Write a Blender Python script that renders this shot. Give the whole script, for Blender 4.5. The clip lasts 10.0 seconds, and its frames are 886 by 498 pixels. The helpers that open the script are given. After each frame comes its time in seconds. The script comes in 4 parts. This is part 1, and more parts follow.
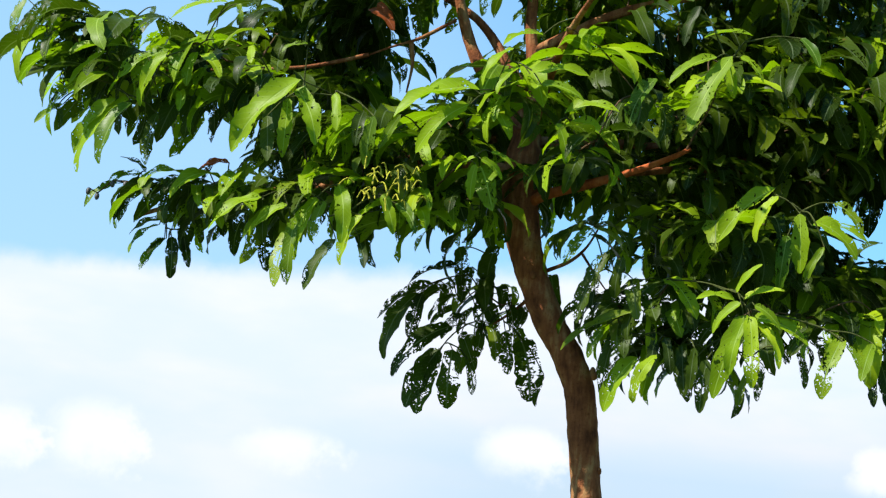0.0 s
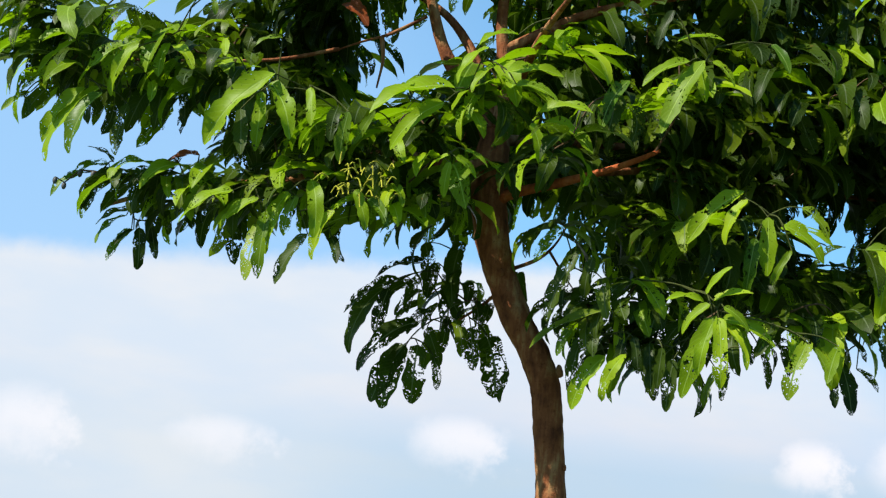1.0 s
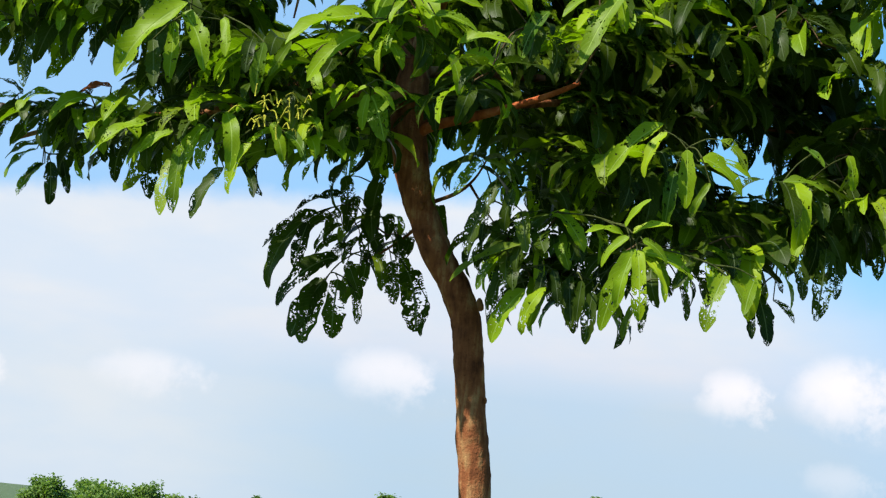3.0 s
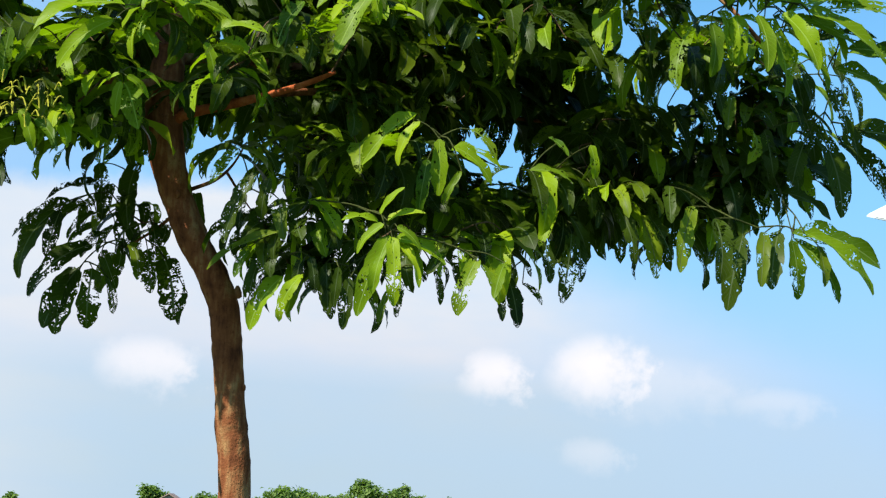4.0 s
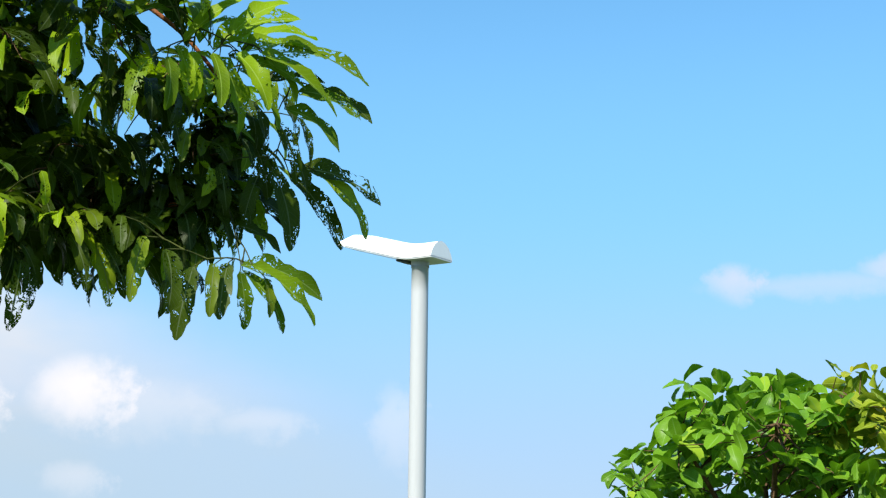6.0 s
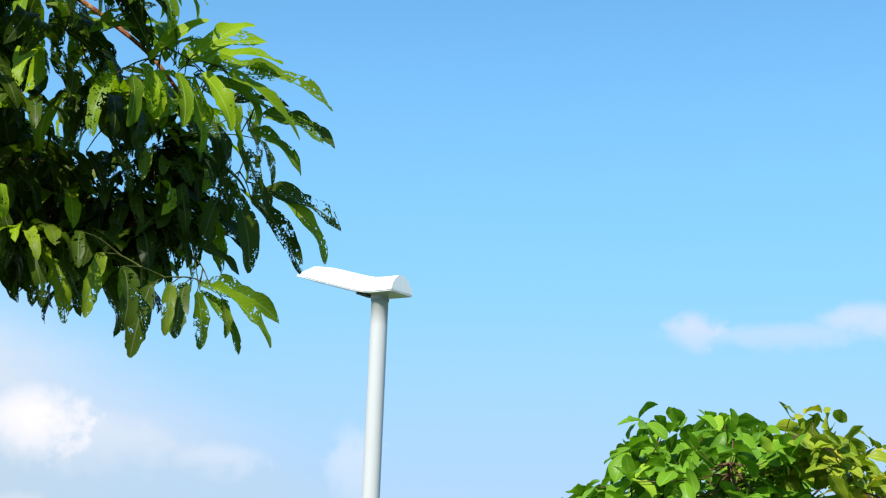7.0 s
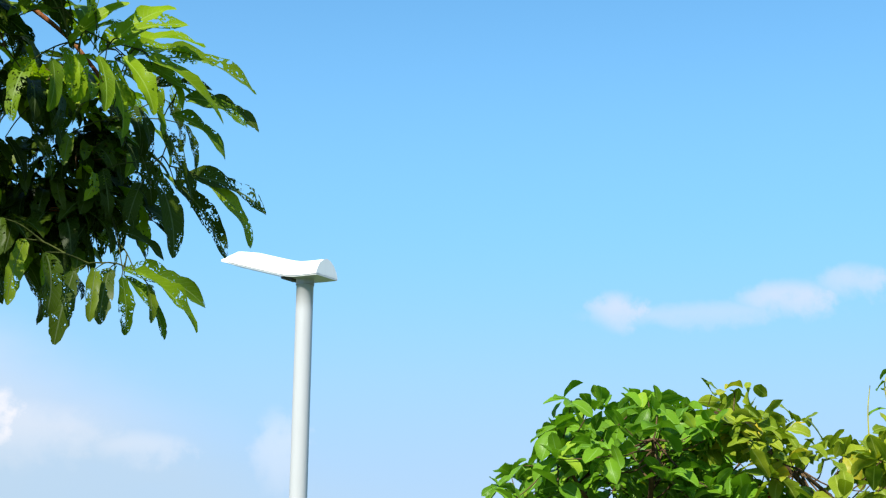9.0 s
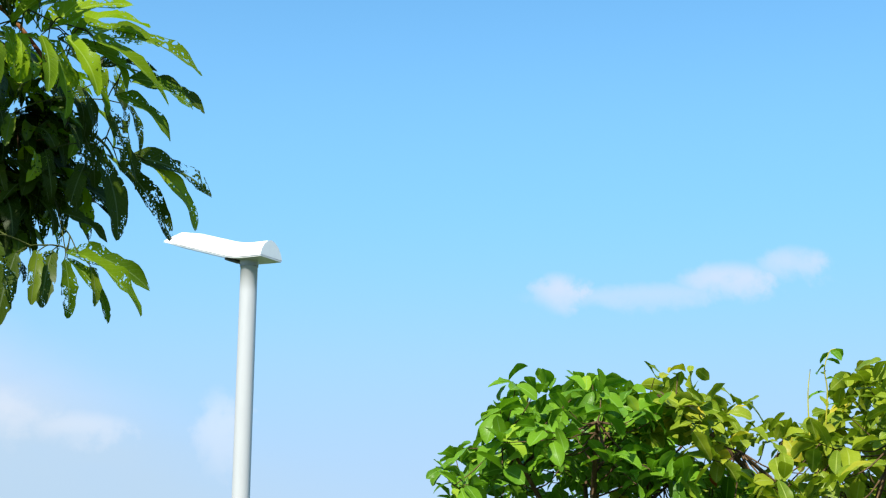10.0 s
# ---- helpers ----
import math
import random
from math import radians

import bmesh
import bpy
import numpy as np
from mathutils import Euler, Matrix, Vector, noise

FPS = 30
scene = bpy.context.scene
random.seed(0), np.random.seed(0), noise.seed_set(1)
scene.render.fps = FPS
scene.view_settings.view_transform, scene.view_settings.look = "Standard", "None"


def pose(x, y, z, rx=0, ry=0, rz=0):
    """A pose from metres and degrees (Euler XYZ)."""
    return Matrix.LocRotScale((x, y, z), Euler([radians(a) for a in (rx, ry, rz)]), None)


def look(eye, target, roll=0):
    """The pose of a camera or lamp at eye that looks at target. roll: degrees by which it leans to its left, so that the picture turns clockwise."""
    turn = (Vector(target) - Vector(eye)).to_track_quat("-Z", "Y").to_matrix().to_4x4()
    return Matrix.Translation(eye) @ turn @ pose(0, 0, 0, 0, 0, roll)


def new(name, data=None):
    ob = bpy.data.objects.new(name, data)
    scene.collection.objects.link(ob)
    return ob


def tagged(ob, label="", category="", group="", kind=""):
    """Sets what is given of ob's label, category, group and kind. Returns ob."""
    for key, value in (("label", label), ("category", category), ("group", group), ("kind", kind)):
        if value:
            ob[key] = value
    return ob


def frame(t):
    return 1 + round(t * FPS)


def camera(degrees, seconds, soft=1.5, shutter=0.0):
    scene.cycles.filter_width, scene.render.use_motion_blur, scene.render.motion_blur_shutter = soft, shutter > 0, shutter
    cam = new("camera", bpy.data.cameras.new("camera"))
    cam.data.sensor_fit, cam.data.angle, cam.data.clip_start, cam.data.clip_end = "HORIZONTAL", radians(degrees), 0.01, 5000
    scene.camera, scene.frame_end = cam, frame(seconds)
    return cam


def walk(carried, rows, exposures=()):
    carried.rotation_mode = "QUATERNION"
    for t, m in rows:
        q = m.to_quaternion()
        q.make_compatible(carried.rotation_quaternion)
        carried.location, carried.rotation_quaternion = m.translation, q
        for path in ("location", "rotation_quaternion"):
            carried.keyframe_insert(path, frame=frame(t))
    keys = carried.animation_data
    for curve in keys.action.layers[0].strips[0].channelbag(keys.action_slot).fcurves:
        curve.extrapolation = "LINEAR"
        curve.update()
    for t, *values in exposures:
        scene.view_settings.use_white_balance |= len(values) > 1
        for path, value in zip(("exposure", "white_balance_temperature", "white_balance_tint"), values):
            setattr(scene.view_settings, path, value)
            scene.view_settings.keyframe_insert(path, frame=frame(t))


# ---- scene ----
cam = camera(36.2, 10.0, soft=1.25)


def held(x, y, z, yaw, pitch, roll):
    """A hand-held camera: yaw to the right, pitch upwards, roll about the view."""
    return pose(x, y, z, 0, 0, -yaw) @ pose(0, 0, 0, 90 + pitch) @ pose(0, 0, 0, 0, 0, roll)


PATH = [
    (0.0, 0.021, 0.095, 1.596, -10.22, 13.37, 6.60),
    (0.5, -0.039, 0.085, 1.594, -6.76, 12.98, 6.53),
    (1.0, -0.071, 0.062, 1.600, -7.45, 13.25, 6.96),
    (1.5, -0.061, 0.091, 1.600, -7.98, 13.44, 7.74),
    (2.0, -0.067, 0.087, 1.591, -6.96, 12.59, 7.36),
    (2.2, -0.070, 0.097, 1.570, -5.52, 12.41, 7.19),
    (3.3, -0.052, 0.094, 1.622, -2.62, 10.56, 4.88),
    (3.5, -0.056, 0.079, 1.614, 0.00, 10.76, 4.66),
    (4.0, -0.039, 0.040, 1.612, 6.20, 10.91, 3.53),
    (4.5, -0.036, -0.025, 1.611, 13.19, 10.79, 2.99),
    (5.0, -0.036, -0.089, 1.614, 18.83, 11.64, 1.95),
    (5.5, 0.003, -0.093, 1.631, 24.11, 12.48, 1.03),
    (6.0, 0.045, -0.053, 1.633, 27.86, 12.51, 0.62),
    (6.2, 0.051, -0.059, 1.628, 28.86, 12.32, 0.49),
    (7.3, 0.054, -0.062, 1.587, 29.50, 14.61, 2.25),
    (7.5, 0.061, -0.067, 1.586, 30.16, 14.24, 1.72),
    (8.0, 0.062, -0.059, 1.588, 31.33, 13.59, 1.11),
    (8.5, 0.044, -0.061, 1.581, 32.05, 13.17, 0.81),
    (9.0, 0.040, -0.073, 1.584, 32.78, 13.60, 0.45),
    (9.5, 0.027, -0.069, 1.578, 34.07, 12.71, 0.18),
    (10.0, 0.034, -0.066, 1.594, 35.22, 12.81, 0.21),
]
walk(cam, [(t, held(*row)) for t, *row in PATH], exposures=[(0, 1.00), (0.3, 0.88), (0.6, 0.82), (1.2, 0.78), (10, 0.78)])

# ---- sky, sun ----
SUN_AZ, SUN_EL = radians(233), radians(44.5)     # compass from +y towards +x
sun_way = Vector((math.sin(SUN_AZ) * math.cos(SUN_EL), math.cos(SUN_AZ) * math.cos(SUN_EL), math.sin(SUN_EL)))
sun = new("sun", bpy.data.lights.new("sun", "SUN"))
sun.data.energy, sun.data.angle, sun.data.color = 5.0, radians(0.53), (1.0, 0.95, 0.86)
sun.matrix_world = look(sun_way * 50, (0, 0, 0))

world = bpy.data.worlds.new("sky")
scene.world = world
world.use_nodes = True


class Graph:
    """Short hand for node trees."""

    def __init__(self, tree):
        self.tree, self.nodes, self.links = tree, tree.nodes, tree.links
        tree.nodes.clear()

    def put(self, kind, **inputs):
        node = self.nodes.new(kind)
        for key, value in inputs.items():
            self.feed(node.inputs[key.replace("_", " ")], value)
        return node

    def feed(self, socket, value):
        if isinstance(value, bpy.types.NodeSocket):
            self.links.new(value, socket)
        else:
            socket.default_value = value

    def math(self, op, a, b=0.0, c=None):
        node = self.nodes.new("ShaderNodeMath")
        node.operation = op
        self.feed(node.inputs[0], a)
        self.feed(node.inputs[1], b)
        if c is not None:
            self.feed(node.inputs[2], c)
        return node.outputs[0]

    def span(self, value, low, high, to_low=0.0, to_high=1.0):
        node = self.nodes.new("ShaderNodeMapRange")
        node.interpolation_type = "SMOOTHSTEP"
        for k, v in enumerate((value, low, high, to_low, to_high)):
            self.feed(node.inputs[k], v)
        return node.outputs[0]

    def mix(self, fac, a, b, blend="MIX"):
        node = self.nodes.new("ShaderNodeMix")
        node.data_type, node.blend_type = "RGBA", blend
        self.feed(node.inputs[0], fac)
        self.feed(node.inputs[6], a)
        self.feed(node.inputs[7], b)
        return node.outputs[2]

    def noise(self, vector, scale, detail=3.0, rough=0.55, colour=False):
        node = self.nodes.new("ShaderNodeTexNoise")
        self.feed(node.inputs["Vector"], vector)
        node.inputs["Scale"].default_value, node.inputs["Detail"].default_value = scale, detail
        node.inputs["Roughness"].default_value = rough
        return node.outputs["Color" if colour else "Fac"]

    def ramp(self, fac, stops):
        node = self.nodes.new("ShaderNodeValToRGB")
        self.feed(node.inputs[0], fac)
        ramp = node.color_ramp
        while len(ramp.elements) < len(stops):
            ramp.elements.new(0.5)
        for e, (p, c) in zip(ramp.elements, stops):
            e.position, e.color = p, (*c, 1)
        return node.outputs[0]


def build_sky():
    g = Graph(world.node_tree)
    out = g.put("ShaderNodeOutputWorld")
    sky = g.put("ShaderNodeTexSky")
    sky.sky_type, sky.sun_disc = "NISHITA", False
    sky.sun_elevation, sky.sun_rotation = SUN_EL, SUN_AZ
    sky.altitude, sky.air_density, sky.dust_density, sky.ozone_density = 0, 1.0, 0.6, 2.2
    way = g.put("ShaderNodeTexCoord").outputs["Generated"]
    split = g.put("ShaderNodeSeparateXYZ", Vector=way)
    x, y, z = split.outputs
    deg = 180 / math.pi
    az = g.math("MULTIPLY", g.math("ARCTAN2", x, y), deg)
    el = g.math("MULTIPLY", g.math("ARCSINE", z), deg)
    # ragged edges
    rag = g.noise(way, 38, 5, 0.6)
    fine = g.noise(way, 100, 5, 0.62)
    wob = g.math("MULTIPLY_ADD", rag, 2.6, -1.3)
    wob2 = g.math("MULTIPLY_ADD", fine, 1.0, -0.5)
    az_w = g.math("ADD", az, g.math("ADD", wob, wob2))
    el_w = g.math("ADD", el, g.math("MULTIPLY", g.math("ADD", wob2, wob), -0.35))
    # a pale bank of high cloud that thins out to the right and towards the zenith
    top = g.math("MINIMUM", g.math("MULTIPLY_ADD", az, 0.1, 13.6), g.math("MULTIPLY_ADD", az, -0.42, 15.0))
    band = g.math("SUBTRACT", g.math("ADD", top, g.math("MULTIPLY", wob, 0.35)), el)
    bank = g.span(band, g.span(az, 2, 14, -0.3, -2.5), g.span(az, 2, 14, 0.9, 3.0))
    fade = g.span(g.math("ADD", az, g.math("MULTIPLY", wob, 2.0)), 4, 36, 1.0, 0.25)
    around = g.span(az, -120, -60)
    veil = g.math("MULTIPLY", g.math("MULTIPLY", bank, fade), around)
    streak = g.span(g.noise(g.put("ShaderNodeMapping", Vector=way, Scale=(1, 1, 3)).outputs[0], 6, 4), 0.35, 0.75, 0.72, 1.0)
    veil = g.math("MULTIPLY", veil, streak)
    west = g.span(az, 6, -14)
    low = g.math("MAXIMUM", g.span(el, 3.0, 31.0, 0.93, 0.0), g.math("MULTIPLY", west, g.span(el, 12.0, 45.0, 0.85, 0.0)))
    # small fair-weather heaps
    heaps = None
    fray = g.math("MULTIPLY_ADD", g.math("MULTIPLY_ADD", rag, 0.6, g.math("MULTIPLY", fine, 0.4)), 3.0, -1.45)
    for a, e, sa, se, power in PUFFS:
        u = g.math("MULTIPLY", g.math("SUBTRACT", az_w, a), 1 / sa)
        v = g.math("MULTIPLY", g.math("SUBTRACT", el_w, e), 1 / se)
        r2 = g.math("ADD", g.math("MULTIPLY", u, u), g.math("MULTIPLY", v, v))
        b = g.math("MULTIPLY", g.span(g.math("ADD", r2, fray), 0.0, 2.3, 1.0, 0.0), g.math("MULTIPLY", g.span(v, -1.5, 0.5, 0.35, 1.0), power))
        heaps = b if heaps is None else g.math("MAXIMUM", heaps, b)
    tint = g.mix(1.0, sky.outputs[0], SKY_TINT, "MULTIPLY")
    clear = g.put("ShaderNodeBackground", Color=tint, Strength=SKY_POWER)
    haze_colour = g.ramp(g.span(el, 0, 12), [(0.0, (0.585, 0.755, 0.89)), (0.35, (0.65, 0.785, 0.91)), (0.55, (0.86, 0.89, 0.97)), (1.0, (0.96, 0.98, 1.02))])
    haze_colour = g.mix(g.span(az, -4, -18, 0.0, 0.75), haze_colour, (0.92, 0.955, 1.0, 1))
    haze = g.put("ShaderNodeBackground", Color=haze_colour, Strength=0.53)
    heap = g.put("ShaderNodeBackground", Color=g.mix(g.span(az, 30, 38), (1.0, 0.97, 1.0, 1), (0.97, 0.85, 1.0, 1)), Strength=0.61)
    pale = g.put("ShaderNodeBackground", Color=g.mix(g.math("MULTIPLY", west, 0.8), g.ramp(g.span(el, 0, 16), [(0.0, (0.50, 0.68, 0.97)), (0.5, (0.41, 0.665, 1.0)), (1.0, (0.29, 0.635, 1.0))]), (0.44, 0.675, 1.0, 1)), Strength=0.56)
    air = g.nodes.new("ShaderNodeMixShader")
    g.feed(air.inputs[0], low)
    g.links.new(clear.outputs[0], air.inputs[1])
    g.links.new(pale.outputs[0], air.inputs[2])
    one = g.nodes.new("ShaderNodeMixShader")
    g.feed(one.inputs[0], veil)
    g.links.new(air.outputs[0], one.inputs[1])
    g.links.new(haze.outputs[0], one.inputs[2])
    two = g.nodes.new("ShaderNodeMixShader")
    g.feed(two.inputs[0], heaps)
    g.links.new(one.outputs[0], two.inputs[1])
    g.links.new(heap.outputs[0], two.inputs[2])
    g.links.new(two.outputs[0], out.inputs["Surface"])


# azimuth, elevation, half width, half height (degrees), how dense
PUFFS = [(-27, 3.3, 1.2, 1.1, 0.6), (-23.5, 3.7, 1.6, 1.3, 0.6), (-15.6, 4.2, 1.8, 0.8, 0.5), (-5.7, 5.1, 1.8, 1.0, 0.72),
         (8.7, 5.6, 1.15, 0.95, 0.85), (13.1, 6.0, 1.7, 1.3, 0.95), (15.4, 5.4, 3.0, 1.1, 0.25), (13.0, 2.6, 1.2, 0.6, 0.3),
         (20.3, 5.0, 1.6, 0.6, 0.27), (26.0, 4.9, 0.9, 1.5, 0.32),
         (40.3, 10.9, 0.9, 0.65, 0.48), (44.0, 10.7, 4.0, 0.45, 0.27), (47.3, 11.2, 1.7, 0.65, 0.46), (50.0, 11.8, 1.3, 0.6, 0.36)]
SKY_TINT, SKY_POWER = (0.62, 1.08, 1.19, 1), 0.116
build_sky()


# ---- materials ----
def material(name):
    m = bpy.data.materials.new(name)
    m.use_nodes = True
    return m, Graph(m.node_tree)


def leaf_material(name, dark, mid, pale_tone, holes, thick=0.35, gloss=0.38):
    """Leaf: colour by leaf and along it, pale midrib and side veins, eaten holes, light through the blade."""
    m, g = material(name)
    out = g.put("ShaderNodeOutputMaterial")
    info, geo = g.put("ShaderNodeObjectInfo"), g.put("ShaderNodeNewGeometry")
    uv = g.put("ShaderNodeUVMap").outputs[0]
    u, v, _ = g.put("ShaderNodeSeparateXYZ", Vector=uv).outputs
    rnd = g.math("FRACT", g.math("ADD", info.outputs["Random"], geo.outputs["Random Per Island"]))
    local = g.put("ShaderNodeCombineXYZ", X=g.math("MULTIPLY", u, 0.2), Y=g.math("MULTIPLY", v, 0.05)).outputs[0]
    shift = g.put("ShaderNodeCombineXYZ", X=g.math("MULTIPLY", rnd, 37.0), Y=g.math("MULTIPLY", rnd, 91.0)).outputs[0]
    place = g.nodes.new("ShaderNodeVectorMath")
    g.links.new(local, place.inputs[0])
    g.links.new(shift, place.inputs[1])
    place = place.outputs[0]
    blot = g.noise(place, 9, 3)
    base = g.ramp(rnd, [(0.0, dark), (0.55, mid), (0.88, mid), (1.0, pale_tone)])
    base = g.mix(g.span(blot, 0.4, 0.75, 0.0, 0.55), base, (*[c * 1.25 for c in mid], 1))
    side = g.math("ABSOLUTE", g.math("SUBTRACT", v, 0.5))
    veins = g.math("SINE", g.math("MULTIPLY", g.math("SUBTRACT", u, g.math("MULTIPLY", side, 0.35)), 85.0))
    rib = g.math("MAXIMUM", g.span(side, 0.015, 0.05, 0.75, 0.0), g.span(veins, 0.86, 1.0, 0.0, 0.22))
    base = g.mix(rib, base, (*[c * 1.2 + 0.06 for c in mid], 1))
    spot = g.span(g.noise(place, 55, 2), 0.68, 0.76)
    base = g.mix(g.math("MULTIPLY", spot, 0.6), base, (0.10, 0.06, 0.015, 1))
    bump = g.put("ShaderNodeBump", Strength=0.25, Distance=0.004, Height=g.math("ADD", rib, g.math("MULTIPLY", blot, 0.8)))
    skin = g.put("ShaderNodeBsdfPrincipled", Base_Color=base, Roughness=gloss, Normal=bump.outputs[0])
    skin.inputs["Specular IOR Level"].default_value = 0.10
    lit = g.put("ShaderNodeBsdfTranslucent", Color=g.mix(1.0, base, (1.5, 1.75, 0.5, 1), "MULTIPLY"))
    body = g.nodes.new("ShaderNodeMixShader")
    body.inputs[0].default_value = thick
    g.links.new(skin.outputs[0], body.inputs[1])
    g.links.new(lit.outputs[0], body.inputs[2])
    last = body.outputs[0]
    if holes:
        eaten = g.noise(place, 75, 2, 0.5)
        gnawed = g.math("MULTIPLY_ADD", g.math("FRACT", g.math("MULTIPLY", rnd, 57.0)), 0.10, -0.05)
        where = g.math("ADD", g.span(g.noise(place, 14, 2), 0.42, 0.68, 0.725, 0.725 - holes), gnawed)
        open_at = g.math("GREATER_THAN", eaten, where)
        pricks = g.math("GREATER_THAN", g.noise(place, 190, 1), g.math("ADD", where, 0.03))
        open_at = g.math("MULTIPLY", g.math("MAXIMUM", open_at, pricks), g.span(side, 0.03, 0.06))
        bites = g.math("GREATER_THAN", g.math("ADD", g.noise(place, 40, 1), g.math("MULTIPLY", side, 0.30)), 0.83)
        open_at = g.math("MAXIMUM", open_at, bites)
        cut = g.nodes.new("ShaderNodeMixShader")
        g.feed(cut.inputs[0], open_at)
        g.links.new(last, cut.inputs[1])
        g.links.new(g.put("ShaderNodeBsdfTransparent").outputs[0], cut.inputs[2])
        last = cut.outputs[0]
    g.links.new(last, out.inputs["Surface"])
    return m


def bark_material(name, a, b, c):
    """Bark: long streaks, patches and cracks."""
    m, g = material(name)
    out = g.put("ShaderNodeOutputMaterial")
    at = g.put("ShaderNodeTexCoord").outputs["Object"]
    long = g.put("ShaderNodeMapping", Vector=at, Scale=(1, 1, 0.16)).outputs[0]
    streak, patch, fine = g.noise(long, 55, 5), g.noise(at, 11, 4), g.noise(at, 140, 3)
    col = g.ramp(g.math("MULTIPLY_ADD", streak, 0.45, g.math("MULTIPLY", patch, 0.55)), [(0.32, a), (0.5, b), (0.68, c)])
    col = g.mix(g.span(fine, 0.55, 0.75, 0.0, 0.5), col, (*a, 1))
    height = g.math("ADD", streak, g.math("MULTIPLY", fine, 0.5))
    bump = g.put("ShaderNodeBump", Strength=0.8, Distance=0.008, Height=height)
    skin = g.put("ShaderNodeBsdfPrincipled", Base_Color=col, Roughness=0.85, Normal=bump.outputs[0])
    skin.inputs["Specular IOR Level"].default_value = 0.12
    g.links.new(skin.outputs[0], out.inputs["Surface"])
    return m


def coat_material(name, colour, rough, dirt, metallic=0.0):
    """Painted metal with faint dirt runs."""
    m, g = material(name)
    out = g.put("ShaderNodeOutputMaterial")
    at = g.put("ShaderNodeTexCoord").outputs["Object"]
    runs = g.noise(g.put("ShaderNodeMapping", Vector=at, Scale=(1, 1, 0.08)).outputs[0], 40, 3)
    specks = g.noise(at, 120, 2)
    col = g.mix(g.span(runs, 0.45, 0.8, 0.0, dirt), (*colour, 1), (*[c * 0.55 for c in colour], 1))
    col = g.mix(g.span(specks, 0.66, 0.75, 0.0, dirt), col, (0.2, 0.17, 0.13, 1))
    skin = g.put("ShaderNodeBsdfPrincipled", Base_Color=col, Roughness=rough, Metallic=metallic)
    g.links.new(skin.outputs[0], out.inputs["Surface"])
    return m


def grass_material():
    m, g = material("grass")
    out = g.put("ShaderNodeOutputMaterial")
    at = g.put("ShaderNodeTexCoord").outputs["Object"]
    col = g.ramp(g.noise(at, 0.4, 5), [(0.3, (0.035, 0.06, 0.015)), (0.6, (0.07, 0.11, 0.03)), (0.8, (0.14, 0.12, 0.06))])
    bump = g.put("ShaderNodeBump", Strength=0.6, Distance=0.05, Height=g.noise(at, 30, 4))
    skin = g.put("ShaderNodeBsdfPrincipled", Base_Color=col, Roughness=0.9, Normal=bump.outputs[0])
    g.links.new(skin.outputs[0], out.inputs["Surface"])
    return m


# sun and shade are partly in these tones: dark, sunlit pale, half lit
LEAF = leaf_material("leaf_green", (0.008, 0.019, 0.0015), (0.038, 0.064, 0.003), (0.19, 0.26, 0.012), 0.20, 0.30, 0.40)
LEAF_PALE = leaf_material("leaf_fresh_lit", (0.085, 0.15, 0.004), (0.178, 0.27, 0.005), (0.27, 0.35, 0.010), 0.16, 0.33, 0.42)
LEAF_GROWN_LIT = leaf_material("leaf_grown_lit", (0.04, 0.095, 0.004), (0.108, 0.172, 0.005), (0.20, 0.26, 0.010), 0.24, 0.30, 0.38)
LEAF_RUST = leaf_material("leaf_rust", (0.13, 0.028, 0.010), (0.21, 0.050, 0.014), (0.30, 0.10, 0.03), 0.08)
LEAF_ROUND = leaf_material("leaf_round", (0.045, 0.12, 0.007), (0.11, 0.23, 0.012), (0.27, 0.38, 0.028), 0, 0.25, 0.34)
LEAF_YELLOW = leaf_material("leaf_yellow", (0.08, 0.14, 0.009), (0.20, 0.25, 0.015), (0.44, 0.34, 0.03), 0, 0.25, 0.36)
# far leaves lighter and greyer: distance haze mixed into the base colour
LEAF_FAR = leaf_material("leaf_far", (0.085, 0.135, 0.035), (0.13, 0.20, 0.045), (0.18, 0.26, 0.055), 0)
BARK = bark_material("bark_brown", (0.045, 0.013, 0.006), (0.21, 0.071, 0.026), (0.38, 0.23, 0.095))
BARK_RED = bark_material("bark_red", (0.10, 0.022, 0.008), (0.36, 0.085, 0.025), (0.52, 0.20, 0.075))
TWIG = bark_material("twig_bark", (0.04, 0.025, 0.013), (0.09, 0.055, 0.028), (0.17, 0.11, 0.055))
STALK = bark_material("flower_stalk", (0.22, 0.20, 0.02), (0.30, 0.29, 0.025), (0.42, 0.38, 0.05))
STEM = bark_material("green_stem", (0.03, 0.035, 0.01), (0.05, 0.06, 0.015), (0.08, 0.09, 0.02))
POLE = coat_material("grey_paint", (0.40, 0.41, 0.41), 0.35, 0.12)
SHELL = coat_material("white_paint", (0.86, 0.85, 0.83), 0.4, 0.08)
GLASS = coat_material("lamp_lens", (0.55, 0.56, 0.55), 0.2, 0.1)
DARK = coat_material("dark_rubber", (0.06, 0.06, 0.06), 0.6, 0.1)
HOUSE_WALL = coat_material("house_plaster", (0.30, 0.27, 0.24), 0.8, 0.3)
ROOF = coat_material("roof_tile_brown", (0.28, 0.19, 0.15), 0.8, 0.4)
GRASS = grass_material()


# ---- mesh helpers ----
def part(name, bm, mat, parent=None, label="", smooth=True):
    me = bpy.data.meshes.new(name)
    bm.to_mesh(me)
    bm.free()
    return mesh_part(name, me, mat, parent, label, smooth)


def mesh_part(name, me, mat, parent=None, label="", smooth=True):
    me.materials.append(mat)
    if smooth:
        me.polygons.foreach_set("use_smooth", [True] * len(me.polygons))
    ob = new(name, me)
    ob.parent = parent
    if label:
        tagged(ob, label)
    return ob


def base_empty(name, at):
    ob = new(name)
    ob.location = at
    return ob


